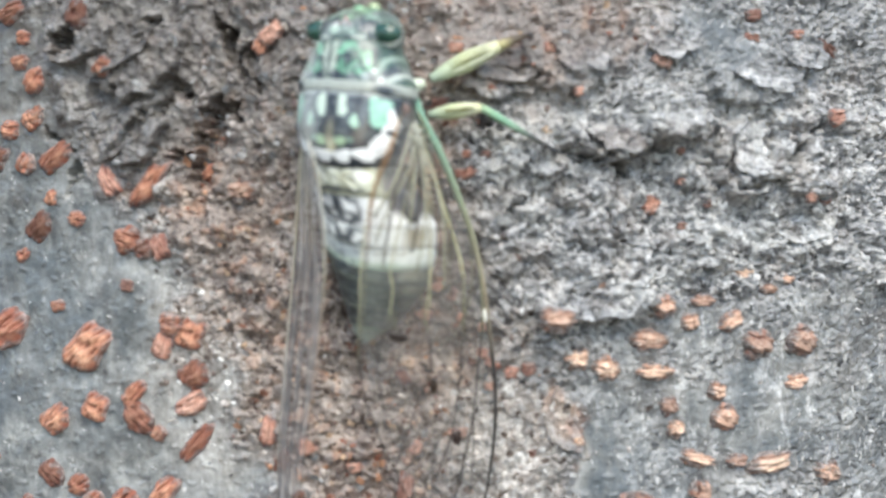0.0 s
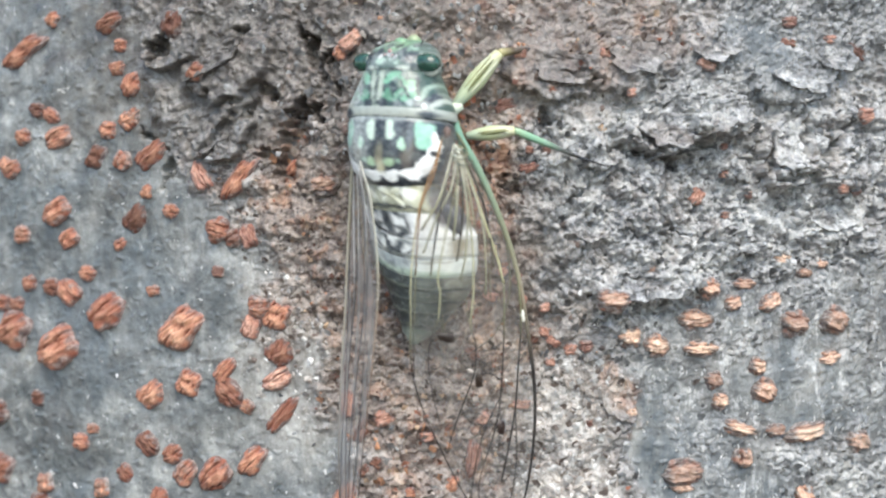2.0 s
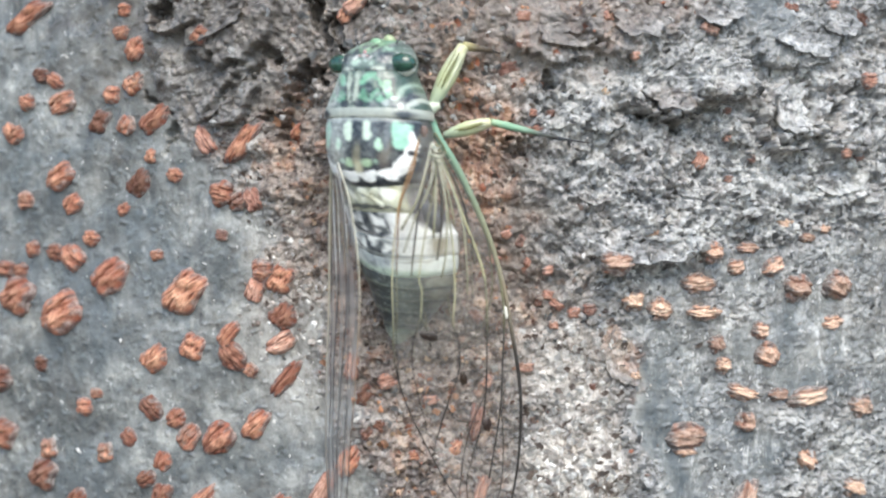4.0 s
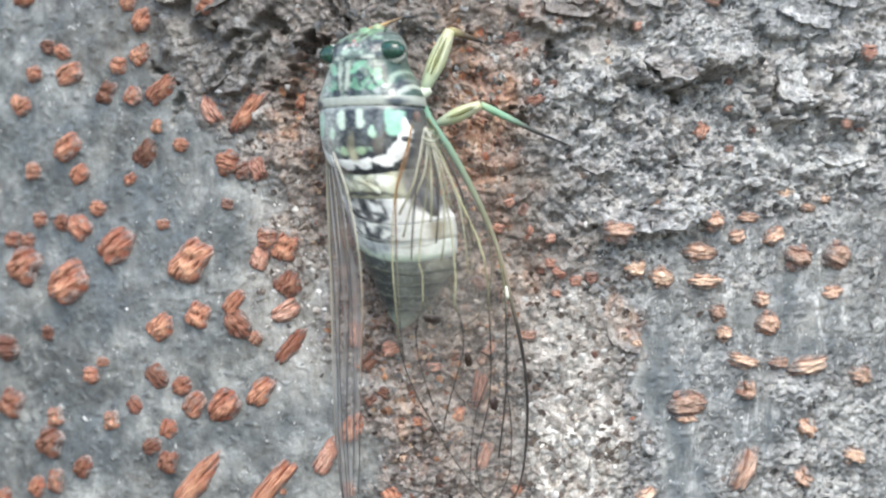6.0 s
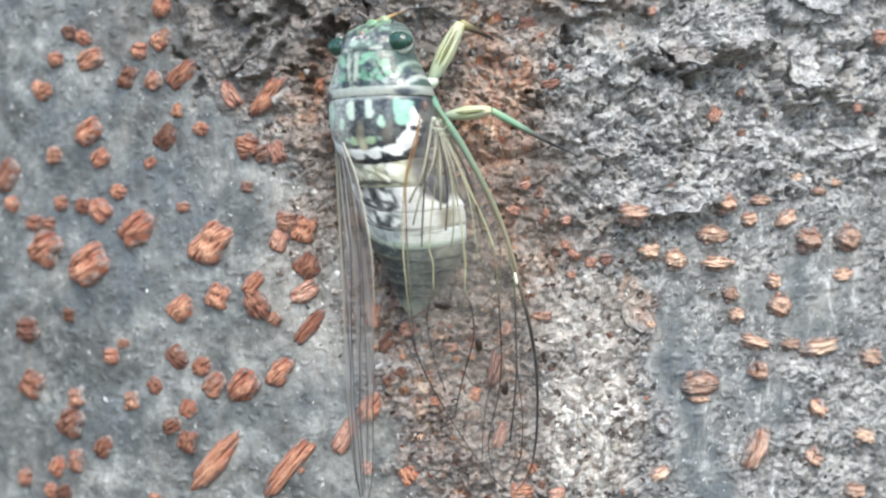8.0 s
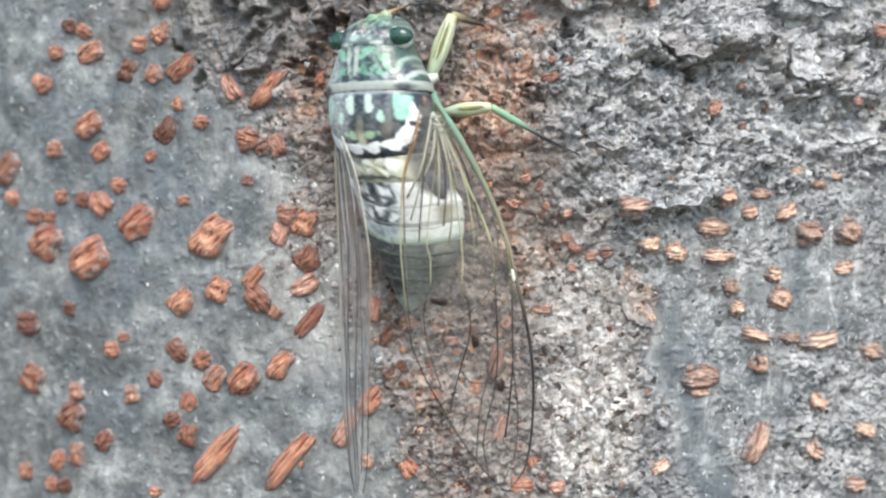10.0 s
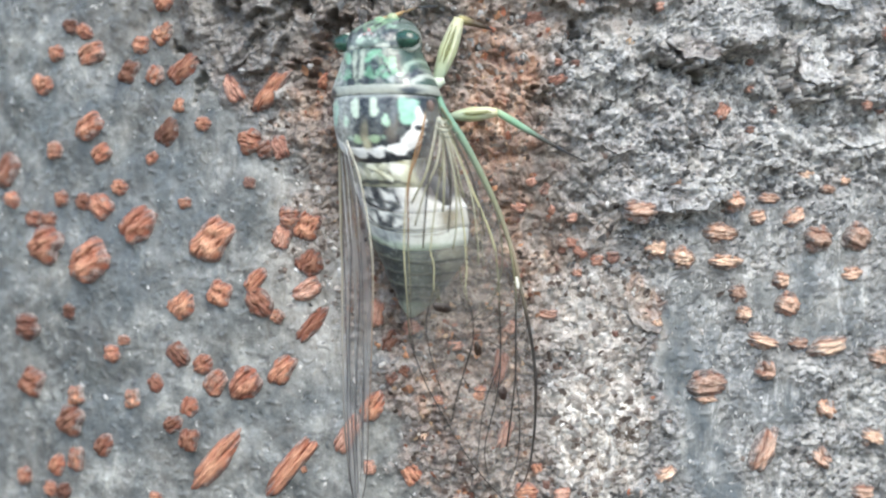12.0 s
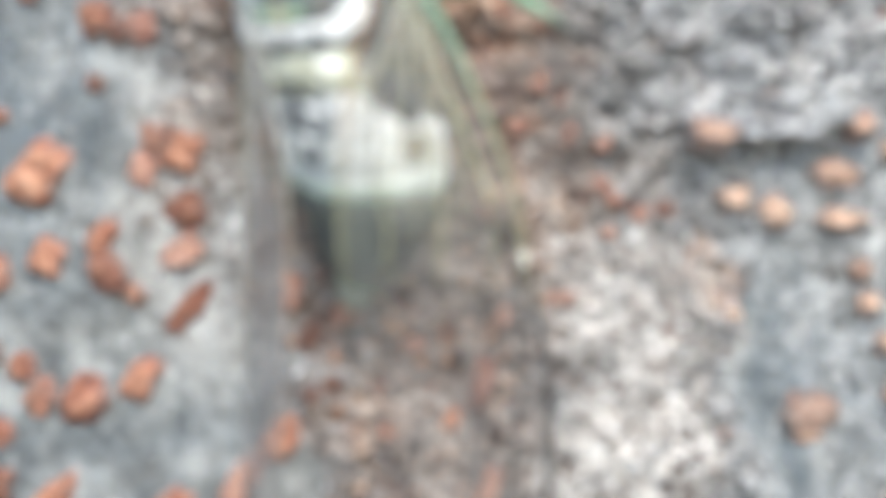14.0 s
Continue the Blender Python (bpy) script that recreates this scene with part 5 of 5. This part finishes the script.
lenticel(42.0, 5.7, 2.2, 1.3, 0)
lenticel(52.8, 8.2, 1.5, 1.2, 0)
lenticel(50.4, 7.0, 1.7, 1.2, 0)
lenticel(13.6, 20.8, 1.3, 1.2, 0)
lenticel(13.5, 23.1, 1.3, 1.0, 0)
lenticel(15.8, 23.1, 1.3, 1.0, 0)
lenticel(15.3, 3.2, 1.5, 1.3, 0)
lenticel(12.0, 6.9, 1.8, 1.2, 60)
lenticel(-8.1, -13.0, 2.9, 2.1, 50)
lenticel(-19.3, -30.1, 0.7, 0.7, 0)
lenticel(7.7, -11.0, 1.8, 1.3, 60)
lenticel(-55.1, 37.5, 6.3, 2.2, 30)
lenticel(-41.8, 40.8, 3.4, 2.0, 30)
lenticel(-38.6, 32.4, 2.6, 2.1, 60)
lenticel(-8.9, 37.2, 3.2, 1.7, 40)
lenticel(-10.3, 35.8, 2.2, 1.6, 60)
lenticel(47.8, 39.8, 2.2, 1.6, 0)
lenticel(47.8, 37.2, 2.4, 1.2, 0)
lenticel(53.5, 37.7, 1.9, 1.3, 0)
lenticel(57.7, 36.4, 4.1, 1.7, -25)
lenticel(23.1, 35.3, 1.6, 1.3, 0)
lenticel(12.3, 35.2, 1.9, 1.4, 0)
lenticel(10.5, 28.8, 2.9, 1.7, 20)
lenticel(13.4, 20.9, 2.6, 1.4, 10)
lenticel(14.8, 27.0, 1.3, 1.0, 0)
lenticel(-57.2, 21.5, 2.7, 1.9, 30)
lenticel(-39.1, 27.9, 3.0, 1.7, 40)
lenticel(-50.4, 41.8, 1.9, 1.6, 40)
lenticel(-40.2, 37.7, 1.7, 1.4, 0)
lenticel(-40.7, 34.7, 1.9, 1.4, 20)
lenticel(-31.7, 39.8, 2.9, 2.2, 70)
lenticel(-28.7, 33.5, 2.3, 1.7, 40)
lenticel(-12.6, 18.9, 2.9, 2.6, 10, TAN_SHAPES)
lenticel(-17.0, 21.1, 1.9, 1.4, 40)
lenticel(26.4, 30.3, 1.3, 1.2, 0)
lenticel(36.5, 34.0, 2.9, 1.3, -20)
lenticel(-5.0, -10.9, 2.6, 1.8, 20)
lenticel(-7.6, -17.8, 1.9, 1.4, 40)
lenticel(0.5, -13.4, 1.8, 1.2, 0)
lenticel(-9.8, -9.4, 3.2, 1.7, 80)
lenticel(6.8, -12.3, 2.4, 1.2, 75, TAN_SHAPES)
lenticel(-6.0, -16.8, 1.6, 1.2, -30)
lenticel(3.6, -19.7, 2.2, 1.5, 60)
lenticel(-1.7, -20.5, 1.4, 1.1, 10)
lenticel(-3.5, -25.0, 1.5, 1.1, 60, TAN_SHAPES)



def bark_plate(x, z, wide, tall, turn, lift, ochre=0.3):
    """A loose scale of bark with a ragged outline, lifting at its lower edge."""
    dice = random.Random(int(31 * x + 7 * z))
    wobble = [dice.uniform(0.55, 1.25) for _ in range(60)]
    c, d = math.cos(radians(turn)), math.sin(radians(turn))
    flat, around, levels = [], 60, 22
    for level in range(levels + 1):
        for j in range(around):
            a, r = 2 * math.pi * j / around, level / levels * (0.3 * wobble[j] + 0.25 * wobble[j - 1] + 0.2 * wobble[j - 2] + 0.15 * wobble[j - 3] + 0.1 * wobble[j - 4])
            u, v = r * wide * math.cos(a), r * tall * math.sin(a)
            flat.append((x + u * c - v * d, z + u * d + v * c, r, -v / tall))
    px, pz, pr, low = np.array(flat).T
    swing = np.arcsin((px - AXIS) / RADIUS)
    high = bark_height(AXIS + RADIUS * swing, pz)[0]
    base = np.median(high)
    upper = 0.45 * high + 0.55 * base + lift * (0.25 + 0.5 * np.clip(low, -0.3, 1)) + 0.35 * pr**3 + 0.34 * fbm(px / 1.2, pz / 1.2, 130, 4)
    under = np.minimum(upper - 0.6, np.maximum(base - 0.8, upper - 0.6 - 0.6 * lift * (low < 0)))
    points = [np.array((AXIS, RADIUS, q)) + np.array((math.sin(w), -math.cos(w), 0)) * (RADIUS + h) for q, w, h in zip(np.r_[pz, pz], np.r_[swing, swing], np.r_[upper, under])]
    total, faces = len(px), []
    for level in range(levels):
        for j in range(around):
            a, b = level * around + j, level * around + (j + 1) % around
            faces += [(a, a + around, b + around, b), (total + b, total + b + around, total + a + around, total + a)]
    rim = levels * around
    faces += [(rim + j, total + rim + j, total + rim + (j + 1) % around, rim + (j + 1) % around) for j in range(around)]
    data = mesh_of("bark_plate", points, faces, BARK)
    rough, brown, rust, pale = bark_regions(px, pz)
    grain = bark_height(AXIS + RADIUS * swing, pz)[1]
    # ridge also paints a thin highlight round the plate's rim
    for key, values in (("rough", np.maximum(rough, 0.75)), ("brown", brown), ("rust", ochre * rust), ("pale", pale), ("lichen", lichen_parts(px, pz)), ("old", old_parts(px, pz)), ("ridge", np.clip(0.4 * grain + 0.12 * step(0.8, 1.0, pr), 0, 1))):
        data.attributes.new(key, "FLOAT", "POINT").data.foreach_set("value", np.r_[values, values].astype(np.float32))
    return part("bark_plate", data, trunk)


for spot_at in ((31.6, 25.8, 5.0, 2.9, 4, 2.2), (37.6, 27.4, 3.4, 2.4, 20, 2.0), (47.4, 23.6, 3.4, 4.2, -12, 2.6), (54.3, 35.6, 3.0, 2.4, 10, 2.2), (29.5, 5.6, 6.0, 1.7, 9, 1.3), (-26.5, 25.8, 4.2, 2.2, 42, 1.8),
                (-27, 35.5, 4.6, 2.6, 25, 1.5), (18, 33.5, 4.5, 2.4, -8, 1.2), (27, 35, 4.0, 2.6, 4, 1.2), (50, 33, 4.5, 2.6, 0, 1.3), (23, 22, 2.4, 1.4, 20, 1.0), (34, 13.5, 2.6, 1.3, -15, 1.0),
                (42, 11, 2.4, 1.2, 10, 1.0), (20, 13, 2.2, 1.2, -30, 1.0), (54, 14, 3.0, 1.6, 8, 1.2), (28.6, -23.3, 1.5, 1.3, 30, 1.0), (38, 36.5, 3.4, 2.0, 12, 1.2), (-13, 20, 1.6, 2.6, 0, 1.0), (-12, 34, 2.0, 3.2, -15, 1.2), (25.0, -8.0, 2.4, 4.0, 22, 0.9, 0.85)):
    bark_plate(*spot_at)


def build_flakes():
    """Loose chips and crumbs of bark on the scaly parts; their pale tones also stand in for glints."""
    dice = np.random.RandomState(11)
    x, z = dice.uniform(-64, 72, 76000), dice.uniform(-58, 58, 76000)
    turn = np.arcsin((x - AXIS) / RADIUS)
    arc = AXIS + RADIUS * turn
    rough, brown, rust, pale = bark_regions(arc, z)
    keep = dice.uniform(0, 1, len(x)) < 0.008 + 0.03 * (arc > 25) + 0.11 * rough**2 + 0.14 * (arc > 12) * (rough > 0.2) * (z < 8) + 0.10 * brown + 0.36 * pale + 0.12 * rust - 0.16 * old_parts(arc, z)
    arc, z, turn, brown, rust, pale = (v[keep] for v in (arc, z, turn, brown, rust, pale))
    high = bark_height(arc, z)[0]
    greys = np.array(((0.09, 0.09, 0.092), (0.18, 0.185, 0.19), (0.34, 0.345, 0.345), (0.52, 0.52, 0.515)))
    browns = np.array(((0.07, 0.052, 0.045), (0.18, 0.13, 0.11), (0.27, 0.22, 0.19), (0.46, 0.41, 0.37)))
    reds = np.array(((0.16, 0.05, 0.03), (0.36, 0.13, 0.075), (0.5, 0.25, 0.14), (0.6, 0.42, 0.28)))
    chalks = np.array(((0.2, 0.16, 0.14), (0.5, 0.46, 0.43), (0.64, 0.62, 0.595), (0.74, 0.725, 0.70)))
    points, faces, tones = [], [], []
    rough = rough[keep]
    for a, level, up, b, r, w, scaly in zip(turn, z, high, brown, rust, pale, rough):
        out, side, tall = np.array((math.sin(a), -math.cos(a), 0)), np.array((math.cos(a), math.sin(a), 0)), np.array((0, 0, 1.0))
        centre = np.array((AXIS, RADIUS, level)) + out * (RADIUS + up + 0.1)
        spin, size = dice.uniform(0, math.pi), 0.14 + 0.5 * dice.uniform() ** 3 + 0.12 * w
        p, q = math.cos(spin) * side + math.sin(spin) * tall, math.cos(spin) * tall - math.sin(spin) * side
        p, q = p + out * dice.normal(0, 0.35), (q + out * dice.normal(0, 0.35)) * dice.uniform(0.3, 0.8)
        pick = dice.uniform()
        b = b * (1 - 0.7 * (level > 22) * (a < 0))
        kind = chalks if pick < w + 0.45 * (w > 0.2) + 0.12 * (scaly < 0.5) else reds if pick < w + (0.06 + 0.1 * (level < 2)) * b + 0.32 * r else browns if dice.uniform() < b else greys
        tone, start = kind[dice.choice(4, p=(0.2, 0.32, 0.26, 0.22))] * dice.uniform(0.8, 1.2), len(points)
        if scaly < 0.4 and w < 0.2 and dice.uniform() < 0.6:
            # a sliver of peeling skin, lying flat and mostly upright
            spin = math.pi / 2 + dice.normal(0, 0.5)
            p, q = math.cos(spin) * side + math.sin(spin) * tall, math.cos(spin) * tall - math.sin(spin) * side
            long, slim, pale_skin = dice.uniform(0.3, 1.1), dice.uniform(0.07, 0.16), dice.choice((0.3, 0.45, 0.62)) * np.array((1, 1.0, 0.98))
            for u, v, h in ((-1, 0, 0), (-0.3, -1, 0.02), (-0.3, 1, 0.05), (0.4, -0.8, 0.05), (0.4, 1, 0.02), (1, 0.2, 0.1)):
                points.append(centre + 0.5 * long * u * p + slim * v * q + (h - 0.08) * out)
                tones.append(pale_skin)
            faces += [(start, start + 1, start + 2), (start + 1, start + 3, start + 4, start + 2), (start + 3, start + 5, start + 4)]
            continue
        if dice.uniform() < 0.55 * max(scaly, w):
            # a thin scale that curls away from the trunk at one end
            size, bow, tip = dice.uniform(0.35, 0.85) + 0.25 * (1 - b) * scaly + 0.35 * w, dice.uniform(0.3, 0.9), dice.uniform(-0.25, 0.35)
            tone = tone * (1 - 0.35 * b) + np.array((0.16, 0.12, 0.10)) * 0.35 * b
            p, q = math.cos(spin) * side + math.sin(spin) * tall, math.cos(spin) * tall - math.sin(spin) * side
            slim = dice.uniform(0.35, 0.7)
            for i in range(4):
                u = i / 3
                for j in (-1, 0, 1):
                    ragged = dice.uniform(-0.12, 0.12)
                    width = slim * (1 - 0.35 * u * u) * (1 + ragged)
                    points.append(centre + size * ((u - 0.5 + ragged * 0.4) * p + (width * j + 0.2 * u * tip) * q + (bow * u * u + tip * j * 0.25 - 0.15 - 0.12 * abs(j)) * out))
                    tones.append(tone * (0.85 + 0.35 * u))
            faces += [(start + 3 * i + j, start + 3 * i + j + 1, start + 3 * i + j + 4, start + 3 * i + j + 3) for i in range(3) for j in range(2)]
            continue
        for c in range(5):
            way = 2 * math.pi * c / 5 + dice.uniform(-0.4, 0.4)
            points.append(centre + size * (math.cos(way) * p + math.sin(way) * q) - 0.08 * out)
        points.append(centre + size * 0.3 * out)
        tones += [tone] * 6
        faces += [(start + c, start + (c + 1) % 5, start + 5) for c in range(5)]
    data = toned(mesh_of("bark_crumb", points, faces, FLAKE, False), np.array(tones))
    return tagged(part("bark_crumb", data, trunk, "loose chips and crumbs of bark"), kind="stuff")


build_flakes()


# ---- what moves ----
def motions():
    """The cicada backs down the trunk, then holds still; its legs reach as it goes."""
    rows = [(0.0, 9.1, 11.2, 5.8), (0.5, 7.35, 10.7, 5.4), (1.0, 6.45, 10.33, 5.2), (1.5, 6.2, 9.9, 4.6), (2.0, 5.55, 8.45, 4.2), (2.5, 5.15, 6.95, 3.2), (3.0, 4.25, 5.45, 2.9),
            (5.5, 1.21, 2.24, 0.5), (6.0, 1.28, 1.32, -0.5), (6.5, 1.1, 0.57, -0.9), (7.0, 0.26, 0.49, -1.6), (7.5, 0.19, 0.31, -1.6), (8.0, 0.07, 0.42, -1.4), (10.5, -0.07, 0.1, -0.4),
            (11.5, 0.0, 0.02, 0.0), (12.5, 0.02, -0.1, 0.1), (13.0, 0.29, -0.34, 0.05), (13.5, 0.64, -0.52, 0.05), (14.0, 0.88, -1.0, 0.1)]
    walk(cicada, [(t, pose(PIVOT.x + x * MM, 0, PIVOT.z + z * MM, 0, turn, 0)) for t, x, z, turn in rows])

    def swing(leg, thigh, shin):
        for ob, keys in zip(leg, (thigh, shin)):
            x, y, z = ob.location
            walk(ob, [(t, pose(x + dx * MM, y, z + dz * MM, 0, turn, 0)) for t, turn, dx, dz in keys])

    swing(fore_leg, [(0.0, 30, 1.5, 0.9), (0.25, 15, 0.8, 0.8), (0.5, 0, 0.3, 0.6), (1.0, 4, 0, 0.4), (1.5, 8, 0, 0.3), (2.5, 6, 0, 0.3), (3.2, 1, 0, 0.2), (5.5, -5, 0, 0), (7.0, -1, 0, 0), (8.2, 0, 0, 0), (10.3, -9, 0, 0), (14.0, -9, 0, 0)],
          [(0.0, -82, 0, 0), (0.5, -60, 0, 0), (1.2, -64, 0, 0), (2.0, -45, 0, 0), (2.5, -32, 0, 0), (3.2, -22, 0, 0), (5.5, -4, 0, 0), (7.0, 0, 0, 0), (14.0, 0, 0, 0)])
    swing(mid_leg, [(0.0, -8, 0, 1.0), (1.0, -4, 0, 0.8), (3.0, -8, 0, 1.0), (5.5, -18, 0, 0.3), (6.5, -18, 0, 0.2), (7.0, -3, 0, 0), (7.5, 0, 0, 0), (14.0, 0, 0, 0)],
          [(0.0, 2, 0, 0), (1.0, 3, 0, 0), (3.0, -17, 0, 0), (5.5, 14, 0, 0), (6.5, 14, 0, 0), (7.0, 3, 0, 0), (7.5, 0, 0, 0), (14.0, 0, 0, 0)])
    swing(far_leg, [(0.0, 0, 0, -3.0), (3.0, 0, 0, -3.0), (5.0, 0, 0, 0), (14.0, 0, 0, 0)], [(0.0, 60, 0, 0), (3.0, 40, 0, 0), (5.0, 0, 0, 0), (14.0, 0, 0, 0)])


motions()
